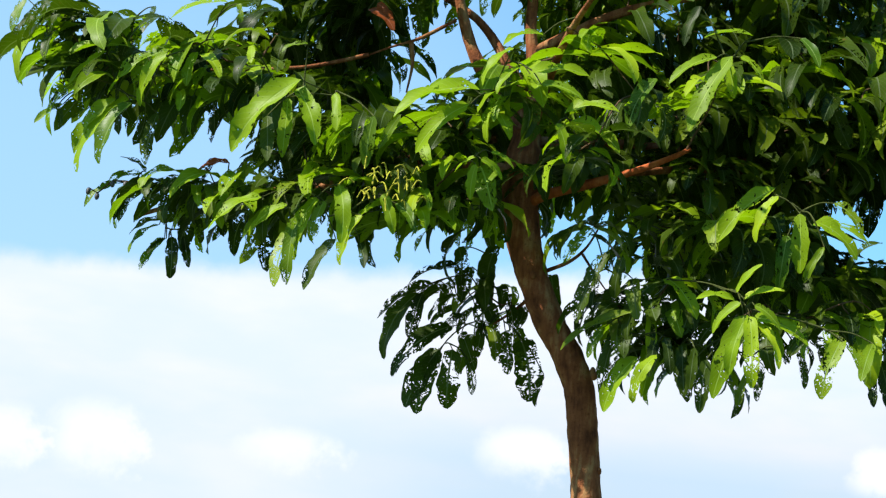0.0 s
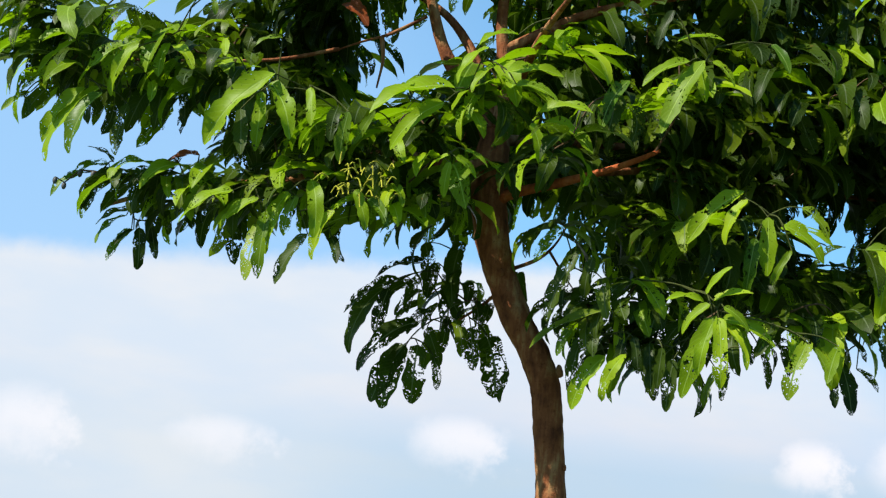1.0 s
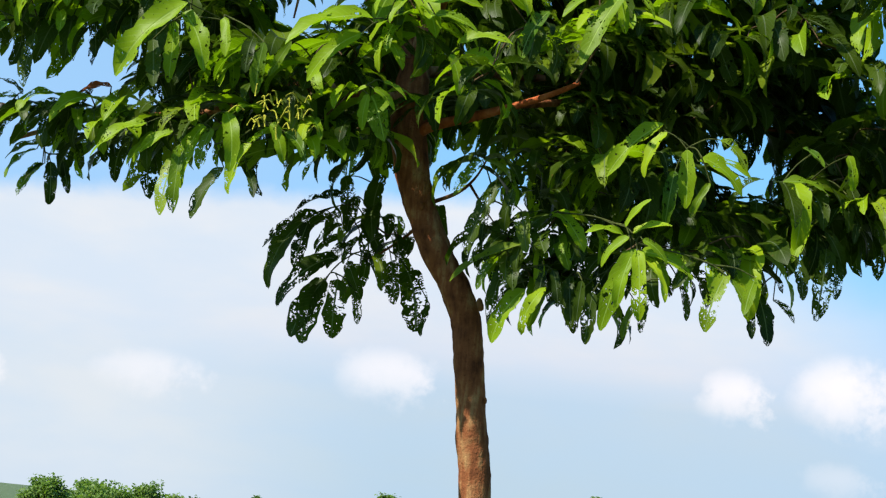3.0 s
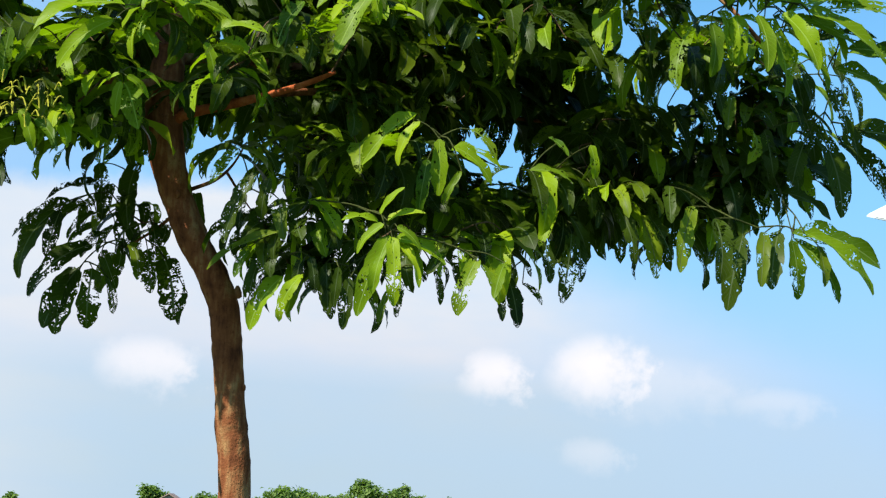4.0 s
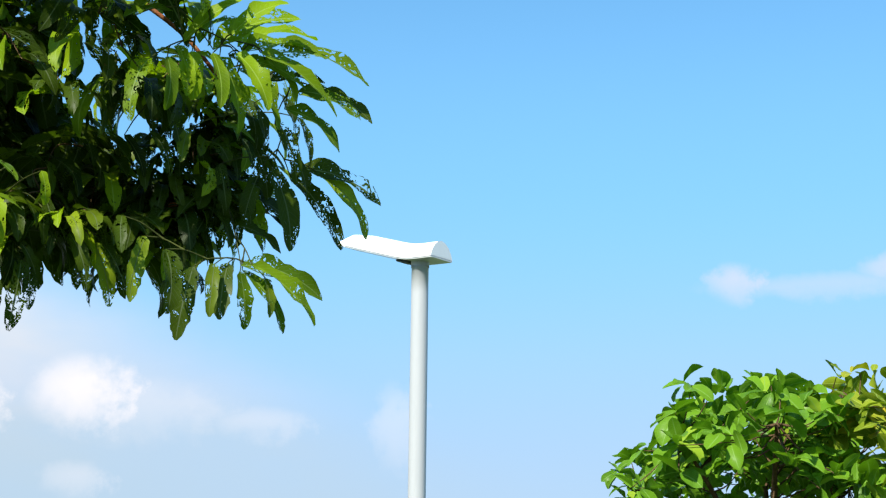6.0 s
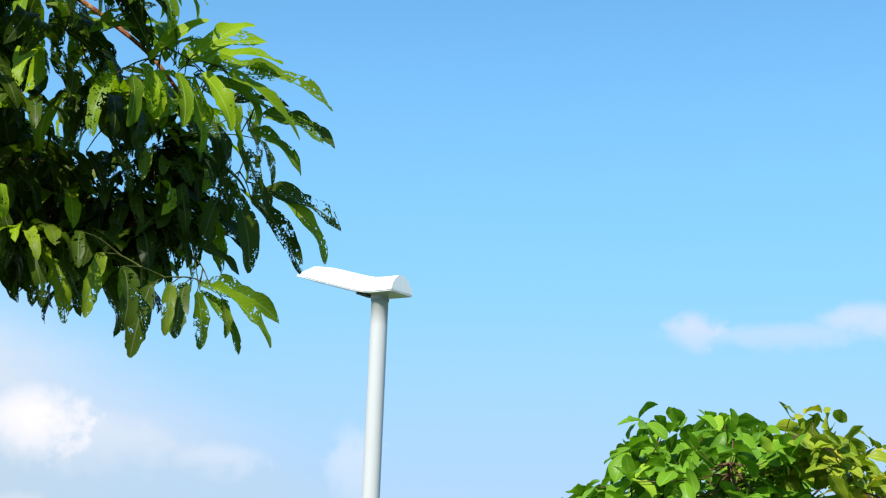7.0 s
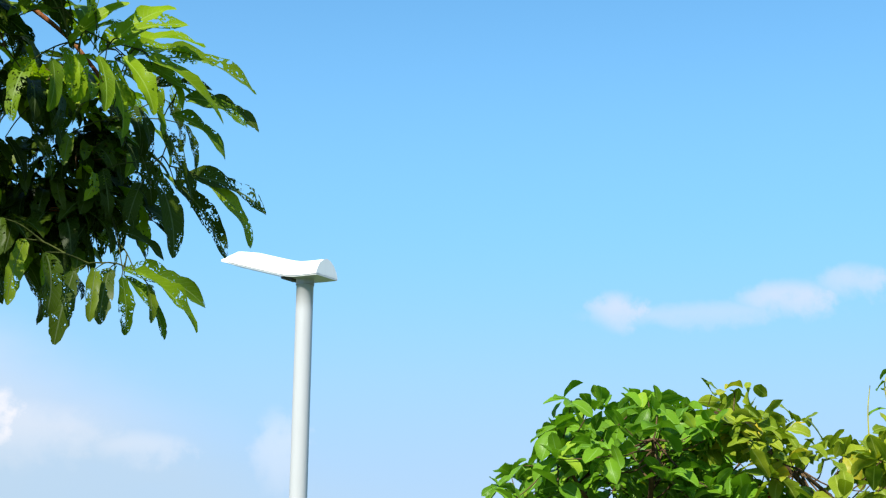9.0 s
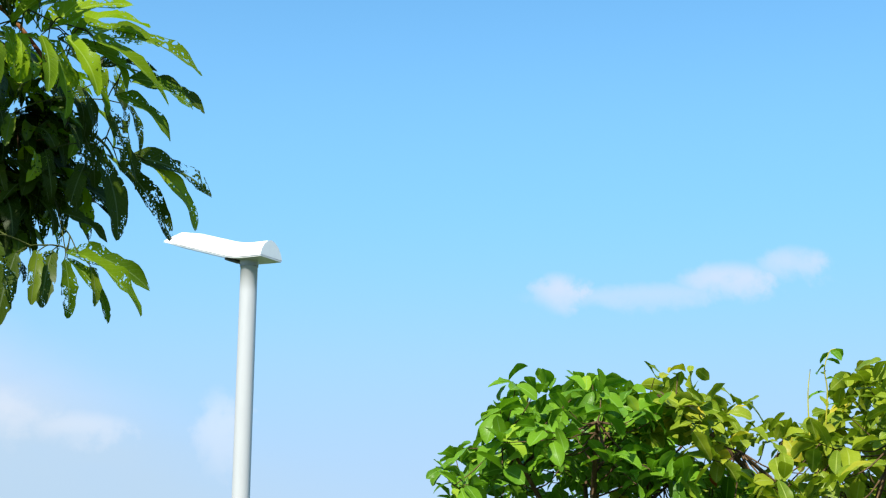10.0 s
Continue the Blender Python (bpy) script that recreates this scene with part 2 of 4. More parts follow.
def curve_through(points, steps):
    """A smooth line through points (Catmull-Rom)."""
    p = [Vector(q) for q in points]
    p = [p[0] * 2 - p[1], *p, p[-1] * 2 - p[-2]]
    line = []
    for i in range(1, len(p) - 2):
        for k in range(steps):
            s = k / steps
            a, b, c, d = p[i - 1:i + 3]
            line.append(0.5 * (2 * b + (c - a) * s + (2 * a - 5 * b + 4 * c - d) * s * s + (3 * b - a - 3 * c + d) * s ** 3))
    line.append(p[-2])
    return line


def tube(bm, line, radii, sides=10, rough=0.0, seed=0.0):
    """A tapered, slightly uneven tube along a line."""
    n, rings = len(line), []
    for i, c in enumerate(line):
        way = (line[min(i + 1, n - 1)] - line[max(i - 1, 0)]).normalized()
        a = way.cross(Vector((0.31, 0.95, 0.05))).normalized()
        b = way.cross(a)
        s = i / (n - 1) * (len(radii) - 1)
        k = min(int(s), len(radii) - 2)
        r = radii[k] + (radii[k + 1] - radii[k]) * (s - k)
        ring = []
        for j in range(sides):
            t = 2 * math.pi * j / sides
            d = a * math.cos(t) + b * math.sin(t)
            bump = 1 + rough * noise.noise((c + d * r) * 14 + Vector((seed, 0, 0))) + rough * 0.6 * noise.noise((c + d * r) * 40)
            ring.append(bm.verts.new(c + d * r * bump))
        rings.append(ring)
    for p, q in zip(rings, rings[1:]):
        for j in range(sides):
            bm.faces.new((p[j], p[(j + 1) % sides], q[(j + 1) % sides], q[j]))
    bm.faces.new(rings[0])
    bm.faces.new(rings[-1][::-1])


def blade(length, ratio, droop, fold, wave, rows, peak, rng, blunt=0.55, bow=None, tip=0.03, jag=0.12):
    """One leaf along +x that arches down: vertices, faces and uv; peak puts its widest place."""
    verts, uvs, faces = [], [], []
    x = z = 0.0
    phase, swing, twist = rng.uniform(0, 6), rng.uniform(-0.13, 0.13), rng.uniform(-0.55, 0.55)
    if bow is not None:
        swing, twist = bow, twist * 0.5
    for i in range(rows + 1):
        u = i / rows
        ang = -droop * u ** 1.25
        if i:
            x += math.cos(ang) * length / rows
            z += math.sin(ang) * length / rows
        w = ratio * length * 0.5 * max(tip, math.sin(math.pi * u ** peak) ** blunt) if u > 0.07 else ratio * length * 0.02
        w *= 1 + 0.08 * math.sin(9 * u + phase)
        side = swing * length * u * u
        nx, nz = -math.sin(ang), math.cos(ang)
        for way in (1, 0, -1):
            r = w * rng.uniform(1 - jag, 1 + jag) if way else 0.0
            lift = fold * r + wave * r * way * math.sin(12 * u + phase)
            turn = twist * u
            across, up = way * r * math.cos(turn) - lift * math.sin(turn), way * r * math.sin(turn) + lift * math.cos(turn)
            verts.append((x + nx * up, side + across, z + nz * up))
        uvs += [(u, 0.0), (u, 0.5), (u, 1.0)]
    for i in range(rows):
        for j in (0, 1):
            a = 3 * i + j
            faces.append((a, a + 3, a + 4, a + 1))
    return np.array(verts), np.array(uvs), np.array(faces)


def leaf_mesh(name, shape, mat):
    verts, uvs, faces = shape
    me = bpy.data.meshes.new(name)
    me.from_pydata(verts.tolist(), [], faces.tolist())
    lay = me.uv_layers.new(name="UVMap")
    lay.data.foreach_set("uv", uvs[faces.ravel()].ravel())
    me.materials.append(mat)
    me.polygons.foreach_set("use_smooth", [True] * len(faces))
    return me


def joined_leaves(name, shapes, places, mat, parent, label=""):
    """Many leaves as one mesh: places are (shape index, matrix)."""
    allv, allf, alluv, n = [], [], [], 0
    for k, m in places:
        verts, uvs, faces = shapes[k]
        a = np.array(m)
        allv.append(verts @ a[:3, :3].T + a[:3, 3])
        allf.append(faces + n)
        alluv.append(uvs[faces.ravel()])
        n += len(verts)
    if not allv:
        return None
    f = np.concatenate(allf)
    me = bpy.data.meshes.new(name)
    me.from_pydata(np.concatenate(allv).tolist(), [], f.tolist())
    lay = me.uv_layers.new(name="UVMap")
    lay.data.foreach_set("uv", np.concatenate(alluv).ravel())
    return tagged(mesh_part(name, me, mat, parent, label), kind="stuff")


def single_leaves(meshes, places, parent):
    for k, m in places:
        ob = new("leaf", meshes[k])
        ob.parent = parent
        ob.matrix_parent_inverse = parent.matrix_basis.inverted()
        ob.matrix_basis = m


def spray(centre, heading, count, size, rng, shapes, spread=1.9, lift=(-0.35, 0.45), reach=0.12, first=0, roll=0.4):
    """Leaves set alternately round the end of a shoot that points along heading (radians)."""
    made = []
    out = Vector((math.cos(heading), math.sin(heading), -0.12))
    for i in range(count):
        s = i / max(1, count - 1)
        az = heading + spread * (1 - 0.75 * s) * (1 if i % 2 else -1) * rng.uniform(0.55, 1.1)
        el = rng.uniform(*lift)
        at = Vector(centre) + out * (reach * (s - 1)) + Vector((0, 0, rng.uniform(-0.012, 0.012)))
        big = size * rng.uniform(0.72, 1.15)
        m = Matrix.Translation(at) @ Euler((rng.uniform(-roll, roll), -el, az)).to_matrix().to_4x4() @ Matrix.Scale(big, 4)
        made.append((rng.randrange(first, shapes), m))
    return made


def aimed_leaves(rows, depth, shapes, rng):
    """Leaves that stand out singly: each runs from its stalk to its tip and bows downwards; shapes come in pairs that bow to one side and the other."""
    made = []
    for x, z, tip_x, tip_z, wide, leaf_tone in rows:
        y = depth + rng.uniform(-0.05, 0.05)
        way = Vector((tip_x - x, rng.uniform(-0.06, 0.03), tip_z - z))
        face = Vector((rng.uniform(-0.45, 0.25), -1.0, rng.uniform(0.25, 0.95)))
        slack = min(1.0, abs(way.x) / way.length + rng.uniform(-0.1, 0.25))
        level = 0 if slack < 0.35 else 1 if slack < 0.75 else 2
        k = 2 * (level * 3 + rng.randrange(3)) + (1 if way.x < 0 else 0)
        breadth = Matrix.Diagonal((1, min(wide, 0.5 + wide * 0.45), 1, 1))
        end = breadth @ Vector(shapes[k][0][-2])

        def axes(a, n):
            a = a.normalized()
            n = (n - a * n.dot(a)).normalized()
            return Matrix((a, n.cross(a), n)).transposed()
        turn = axes(way, face) @ axes(end, Vector((0, 0, 1))).transposed()
        m = Matrix.Translation((x, y, z)) @ turn.to_4x4() @ Matrix.Scale(way.length / end.length, 4) @ breadth
        made.append((k, m, leaf_tone))
    return made


# ---- ground ----
def ground_height(x, y):
    r = math.hypot(x, y)
    s = min(1, max(0, (r - 14) / 110))
    return -5.0 * s * s * (3 - 2 * s) - 0.013 * max(0, r - 124)


def make_ground():
    bm = bmesh.new()
    radii = [0, 2, 4, 6, 9, 13, 18, 25, 35, 48, 65, 85, 110, 150, 220, 400, 800, 1600, 3200, 4800]
    n, rings = 72, []
    centre = bm.verts.new((0, 0, 0))
    for r in radii[1:]:
        rings.append([bm.verts.new((r * math.cos(2 * math.pi * k / n), r * math.sin(2 * math.pi * k / n), ground_height(r, 0))) for k in range(n)])
    for k in range(n):
        bm.faces.new((centre, rings[0][k], rings[0][(k + 1) % n]))
        for a, b in zip(rings, rings[1:]):
            bm.faces.new((a[k], b[k], b[(k + 1) % n], a[(k + 1) % n]))
    tagged(part("ground", bm, GRASS), "short dry green grass sloping away to the distance", "ground", kind="structure")


make_ground()


# ---- the broad tree with long drooping leaves ----
def main_tree():
    rng = random.Random(4)
    tree = tagged(base_empty("tree", (-0.10, 4.0, 0)), "slender tree with bent brown trunk and long drooping insect-eaten green leaves", "tree")
    back = Matrix.Translation((0.10, -4.0, 0))

    def limb(name, points, radii, mat, sides=12, rough=0.10, steps=8, label=""):
        bm = bmesh.new()
        line = [back @ p + Vector((0.010, 0, 0)) for p in curve_through(points, steps)]
        tube(bm, line, radii, sides, rough, rng.random() * 9)
        return part(name, bm, mat, tree, label)

    trunk = limb("trunk", [(-0.10, 4, -0.05), (-0.11, 4.01, 0.5), (-0.14, 4, 1.1), (-0.172, 4, 1.63), (-0.195, 4, 1.79), (-0.213, 4, 1.93), (-0.247, 4, 2.14),
                   (-0.293, 4, 2.25), (-0.362, 4, 2.36), (-0.425, 4, 2.50), (-0.468, 4, 2.65), (-0.478, 4, 2.78), (-0.478, 4.01, 2.92)],
         [0.075, 0.058, 0.050, 0.046, 0.045, 0.044, 0.044, 0.045, 0.045, 0.048, 0.055, 0.058, 0.045], BARK, 18, 0.10, 12)
    for at, r in (((-0.163, 3.985, 1.925), 0.009), ((-0.202, 3.99, 2.20), 0.015), ((-0.40, 3.95, 2.47), 0.010)):
        bm = bmesh.new()
        bmesh.ops.create_icosphere(bm, subdivisions=2, radius=r)
        for v in bm.verts:
            v.co = Vector((v.co.x * 0.8, v.co.y, v.co.z * 1.3)) * (1 + 0.5 * noise.noise(v.co * 70)) + Vector(at) + Vector((0.10, -4.0, 0))
        part("knot", bm, BARK, trunk)
    # the limbs: rising, crosswise, long side limbs, small twigs
    rising = [
        [(-0.478, 4.01, 2.86), (-0.56, 4.02, 3.02), (-0.66, 4.02, 3.16), (-0.72, 4.0, 3.31), (-0.80, 3.95, 3.6), (-0.95, 3.9, 3.9)],
        [(-0.478, 4.01, 2.88), (-0.52, 4.05, 3.05), (-0.60, 4.08, 3.22), (-0.72, 4.12, 3.36), (-0.98, 4.3, 3.55), (-1.3, 4.5, 3.7)],
        [(-0.47, 4.0, 2.86), (-0.47, 4.0, 3.08), (-0.50, 4.0, 3.32), (-0.46, 3.95, 3.6), (-0.35, 3.9, 3.95)],
        [(-0.46, 4.0, 2.69), (-0.395, 3.95, 2.715), (-0.26, 3.92, 2.75), (-0.145, 3.88, 2.78), (-0.05, 3.84, 2.81), (0.016, 3.80, 2.833)],
    ]
    crosswise = [
        [(-0.145, 3.88, 2.78), (0.10, 4.10, 2.87), (0.50, 4.30, 2.90), (1.05, 4.15, 2.84)],
        [(-0.47, 4.0, 2.80), (-0.62, 3.98, 2.80), (-0.82, 3.93, 2.79), (-1.12, 4.05, 2.72), (-1.42, 4.02, 2.67), (-1.66, 3.95, 2.56)],
        [(-1.0, 4.0, 3.15), (-1.2, 3.98, 3.09), (-1.5, 3.92, 3.04), (-1.72, 3.8, 2.98)],
    ]
    long_limbs = [
        [(-0.49, 4.0, 3.18), (-0.2, 4.05, 3.36), (0.25, 4.05, 3.46), (0.75, 3.9, 3.40), (1.10, 3.78, 3.20), (1.28, 3.72, 3.00)],
        [(-0.45, 4.02, 2.9), (-0.1, 4.3, 3.0), (0.4, 4.55, 3.02), (1.0, 4.6, 2.9)],
        [(-0.5, 4.05, 2.95), (-0.8, 4.5, 3.0), (-1.2, 4.9, 3.0)],
        [(-0.46, 3.97, 2.92), (-0.35, 3.6, 3.05), (-0.2, 3.2, 3.1)],
    ]
    small_twigs = [
        [(-0.43, 4.03, 2.52), (-0.40, 4.16, 2.50), (-0.47, 4.26, 2.44), (-0.58, 4.30, 2.36)],
        [(-0.385, 4.03, 2.50), (-0.31, 4.0, 2.53), (-0.262, 4.0, 2.58), (-0.225, 3.98, 2.65)],
        [(-0.275, 4.0, 2.555), (-0.228, 4.0, 2.49), (-0.18, 4.0, 2.43)],
        [(-0.735, 4.0, 3.28), (-0.84, 4.0, 3.215), (-0.93, 4.0, 3.18), (-1.02, 4.0, 3.14)],
        [(-0.87, 4.0, 3.20), (-0.855, 3.99, 3.12), (-0.865, 4.0, 3.03)],
    ]
    size = [0.024, 0.018, 0.022, 0.0165, 0.011, 0.017, 0.006, 0.014, 0.016, 0.015, 0.014, 0.009, 0.006, 0.004, 0.0055, 0.007]
    lines = []
    for pts, r in zip(rising + crosswise + long_limbs + small_twigs, size):
        red = r == 0.0165
        limb("branch", pts, [r * 1.15, r, r * 0.8, r * 0.55, r * 0.4], BARK_RED if red else BARK, 10, 0.12, 6, "reddish brown sunlit branch" if red else "")
        lines += curve_through(pts, 6)[3:]

    shapes = [blade(1, rng.uniform(0.21, 0.275), d, rng.uniform(0.1, 0.45), rng.uniform(0.1, 0.3), 12, 1.0, rng, 0.50)
              for d in (0.7, 0.95, 1.15, 1.3, 1.5, 1.6, 1.75, 1.95, 2.1, 1.4, 1.65, 1.85)]
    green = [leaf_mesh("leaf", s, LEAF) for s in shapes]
    pale = [leaf_mesh("leaf_fresh_lit", s, LEAF_PALE) for s in shapes]

    bowed = []
    for bow in (0.07, 0.20, 0.34):
        for _ in range(3):
            ratio, droop, fold, wave = rng.uniform(0.235, 0.285), rng.uniform(0.3, 0.9), rng.uniform(0.15, 0.5), rng.uniform(0.1, 0.3)
            for side in (-1, 1):
                bowed.append(blade(1, ratio, droop, fold, wave, 14, 0.92, rng, 0.36, bow * side, 0.16))
    kinds = [[leaf_mesh(n, b, m) for b in bowed] for n, m in (("leaf", LEAF), ("leaf_fresh_lit", LEAF_PALE), ("leaf_grown_lit", LEAF_GROWN_LIT), ("leaf_rust", LEAF_RUST))]
    tips = []       # where each shoot ends, to be joined to the limbs by twigs
    near, near_pale, fill, fill_pale = [], [], [], []
    # shoots that stand out: place, heading, leaves, size, pale tone (young, sunlit) or not
    for x, y, z, h, n, s, pale_tone in SHOOTS:
        if x > 0.3 and in_gap(x, y, z, 0.03):
            continue
        end = x > 1.38      # the last shoots carry few, longer leaves that all point outwards
        s *= 1.04 if end else 1.0
        if pale_tone == 1:
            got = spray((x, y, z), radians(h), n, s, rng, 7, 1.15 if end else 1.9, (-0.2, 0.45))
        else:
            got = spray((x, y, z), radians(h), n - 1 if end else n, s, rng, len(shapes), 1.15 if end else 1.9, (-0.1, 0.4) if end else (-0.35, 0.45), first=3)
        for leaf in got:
            # left of the trunk more leaves take the pale colour, as sunlit
            (near_pale if pale_tone == 1 or rng.random() < (0.26 if x < 0.0 else 0.16) else near).append(leaf)
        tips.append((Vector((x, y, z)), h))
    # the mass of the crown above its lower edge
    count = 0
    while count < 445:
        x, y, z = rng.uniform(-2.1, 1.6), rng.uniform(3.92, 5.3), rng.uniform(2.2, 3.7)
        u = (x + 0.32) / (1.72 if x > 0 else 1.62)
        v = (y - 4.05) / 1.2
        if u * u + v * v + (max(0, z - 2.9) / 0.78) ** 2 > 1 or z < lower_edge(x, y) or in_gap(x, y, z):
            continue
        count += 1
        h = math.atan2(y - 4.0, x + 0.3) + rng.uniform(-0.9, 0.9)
        # light painted by leaf colour: more pale shoots to the left, the rest dark
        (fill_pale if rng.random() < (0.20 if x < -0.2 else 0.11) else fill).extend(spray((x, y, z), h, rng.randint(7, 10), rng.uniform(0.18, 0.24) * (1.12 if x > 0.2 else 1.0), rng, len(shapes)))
        tips.append((Vector((x, y, z)), h))
    stalks = []
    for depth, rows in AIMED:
        for k, m, leaf_tone in aimed_leaves(rows, depth, bowed, rng):
            # the leaf's colour is picked by how lit it stands, withered ones apart
            single_leaves(kinds[leaf_tone], [(k, m)], tree)
            stalks.append(m.translation.copy())
    # fine twigs to the limbs
    bm = bmesh.new()
    nodes = [q.copy() for q in lines]
    for tip, h in sorted(tips, key=lambda q: min((q[0] - l).length for l in lines)):
        root = min(nodes, key=lambda q: (q - tip).length)
        mid = (root + tip) / 2 + Vector((rng.uniform(-0.04, 0.04), rng.uniform(-0.04, 0.04), rng.uniform(0.0, 0.05)))
        thick = 0.003 + 0.004 * min(1, (root - tip).length)
        tube(bm, [back @ p for p in curve_through([root, mid, tip], 4)], [thick, thick * 0.6, 0.002], 5)
        nodes += [mid, tip]
    tagged(part("brushwood", bm, TWIG, tree, "thin dark twigs"), kind="stuff")
    # leaf stalks of the leaves that stand out
    bm = bmesh.new()
    for at in stalks:
        root = min(nodes, key=lambda q: (q - at).length)
        mid = root.lerp(at, 0.55) + Vector((0, 0, 0.01))
        tube(bm, [back @ p for p in curve_through([root, mid, at], 4)], [0.0028, 0.002, 0.0016], 5)
        nodes.append(mid)
    tagged(part("leaf_stem", bm, STEM, tree, "thin green leaf stalks"), kind="stuff")

    turned = lambda places: [(k, back @ m) for k, m in places]
    # the dark leaf colour carries part of the crown's inner shade
    joined_leaves("crown", shapes, turned(fill), LEAF, tree, "dense crown of long dark green leaves, inner shade in their tone")
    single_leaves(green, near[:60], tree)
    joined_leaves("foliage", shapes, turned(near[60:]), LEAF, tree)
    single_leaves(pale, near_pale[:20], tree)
    joined_leaves("young_foliage", shapes, turned(near_pale[20:] + fill_pale), LEAF_PALE, tree, "bright yellow-green leaves, young ones and ones toned as sunlit")
    single_leaves(pale, [(4, pose(PALE_LEAF[0], PALE_LEAF[1], PALE_LEAF[2], -35, 35, 225) @ Matrix.Scale(0.155, 4))], tree)
    # a bare twig with seed capsules at the left end
    bm = bmesh.new()
    tube(bm, [back @ Vector(p) for p in SEED_TWIG], [0.004, 0.002], 6)
    twig = part("seed_twig", bm, TWIG, tree, "bare twig with small dark capsules")
    for p in SEED_TWIG[1:]:
        bm = bmesh.new()
        bmesh.ops.create_icosphere(bm, subdivisions=2, radius=0.009, matrix=back @ Matrix.Translation(Vector(p) + Vector((0, 0, -0.01))) @ Matrix.Diagonal((0.8, 0.8, 1.3, 1)))
        part("seed_capsule", bm, DARK, twig)
    # yellowish flower stalks in the sunlit shoot
    for _ in range(30):
        a = Vector((-0.75 + rng.uniform(-0.08, 0.08), 3.43 + rng.uniform(-0.05, 0.05), 2.56 + rng.uniform(-0.04, 0.04)))
        b = a + Vector((rng.uniform(-0.035, 0.035), rng.uniform(-0.04, 0.03), rng.uniform(-0.035, 0.035)))
        bm = bmesh.new()
        tube(bm, [back @ p for p in curve_through([a, (a + b) / 2 + Vector((0, 0, 0.015)), b], 3)], [0.0026, 0.0016], 5)
        part("flower_stalk", bm, STALK, tree, "yellow bare flower stalk")


PALE_LEAF = (-0.02, 3.58, 2.20)
SEED_TWIG = [(-1.52, 3.75, 2.60), (-1.61, 3.75, 2.613), (-1.65, 3.75, 2.613), (-1.692, 3.75, 2.572), (-1.722, 3.75, 2.586)]


def lower_edge(x, y):
    """Height of the crown's lower side."""
    edge = [(-2.2, 3.05), (-1.9, 2.85), (-1.6, 2.62), (-1.2, 2.67), (-0.9, 2.69), (-0.65, 2.67), (-0.4, 2.67), (-0.1, 2.52), (0.2, 2.41), (0.6, 2.45), (1.0, 2.53), (1.3, 2.56), (1.5, 2.66), (1.7, 2.8)]
    base = float(np.interp(x, [e[0] for e in edge], [e[1] for e in edge]))
    return base + (y - 3.8) * 0.21


def in_gap(x, y, z, reach=0.10):
    """Openings in the crown through which the sky shows."""
    holes = ((-0.80, 3.14, 0.09, 0.11), (-1.50, 2.81, 0.18, 0.08), (-0.27, 2.54, 0.11, 0.13), (-0.60, 3.25, 0.05, 0.05),
             (0.49, 2.73, 0.05, 0.04), (0.60, 2.66, 0.02, 0.02), (0.93, 3.08, 0.04, 0.04), (1.08, 2.88, 0.02, 0.05))
    k = 3.9 / y          # the openings run along the line of sight
    px, pz = x * k, 1.6 + (z - 1.6) * k
    return any(((px - a) / (c + reach)) ** 2 + ((pz - b) / (d + reach)) ** 2 < 1 for a, b, c, d in holes)


# shoots by limb: depth, leaf size, then x, height, heading in degrees, pale tone (young, sunlit) or not
SHOOTS = []


def shoots(depth, size, rows, many=(7, 9)):
    pick = random.Random(len(SHOOTS))
    for x, z, h, pale_tone in rows:
        SHOOTS.append((x, depth + (0.12 if x > 0 else 0.0) + pick.uniform(-0.10, 0.10), z, h, pick.randint(*many), size * pick.uniform(0.98, 1.22), pale_tone))


# tips of the upper left limb
shoots(3.66, 0.215, [(-1.62, 2.95, 200, 0), (-1.55, 2.88, 210, 2), (-1.90, 3.05, 185, 0), (-1.62, 3.08, 190, 0), (-1.70, 2.88, 190, 0), (-1.75, 3.05, 190, 0), (-1.70, 2.97, 185, 0), (-1.40, 2.95, 215, 1), (-1.27, 2.89, 230, 0), (-1.50, 3.02, 200, 0), (-1.85, 3.10, 185, 0), (-1.80, 3.00, 190, 0)])
# shoots over the left limb, all in the dark tone for shade
shoots(3.74, 0.205, [(-1.08, 2.82, 225, 0), (-0.93, 2.77, 290, 0), (-0.81, 2.69, 270, 0), (-0.89, 2.85, 250, 0), (-1.21, 2.95, 220, 0), (-1.35, 3.00, 220, 0)])
# tips of the lower left limb
shoots(3.80, 0.190, [(-1.42, 2.62, 215, 0), (-1.21, 2.61, 240, 0), (-1.33, 2.62, 215, 0), (-1.27, 2.56, 230, 0), (-1.50, 2.60, 200, 0), (-1.38, 2.57, 210, 0), (-1.15, 2.61, 230, 0), (-1.05, 2.67, 240, 0)])
# fresh shoots under the left limb
shoots(3.70, 0.185, [(-0.95, 2.60, 235, 0), (-0.87, 2.64, 240, 1), (-0.75, 2.66, 255, 0), (-0.68, 2.62, 280, 1), (-0.73, 2.56, 260, 1), (-1.06, 2.60, 215, 0)])
# dark shoots that shade the trunk
shoots(3.66, 0.200, [(-0.70, 2.76, 240, 0), (-0.78, 2.72, 270, 0), (-0.62, 2.80, 260, 0), (-0.85, 2.80, 230, 0), (-0.74, 2.84, 250, 0)])
# fresh shoots before the fork
shoots(3.60, 0.195, [(-0.60, 2.70, 215, 1), (-0.43, 2.92, 270, 1), (-0.52, 2.98, 240, 0), (-0.62, 2.83, 210, 1), (-0.47, 2.88, 300, 0)])
# leaves over the fork
shoots(3.52, 0.170, [(-0.26, 2.71, 290, 0), (-0.22, 2.73, 285, 2)])
# small spray behind the trunk
shoots(4.32, 0.180, [(-0.59, 2.50, 250, 0), (-0.52, 2.43, 240, 0)], (4, 6))
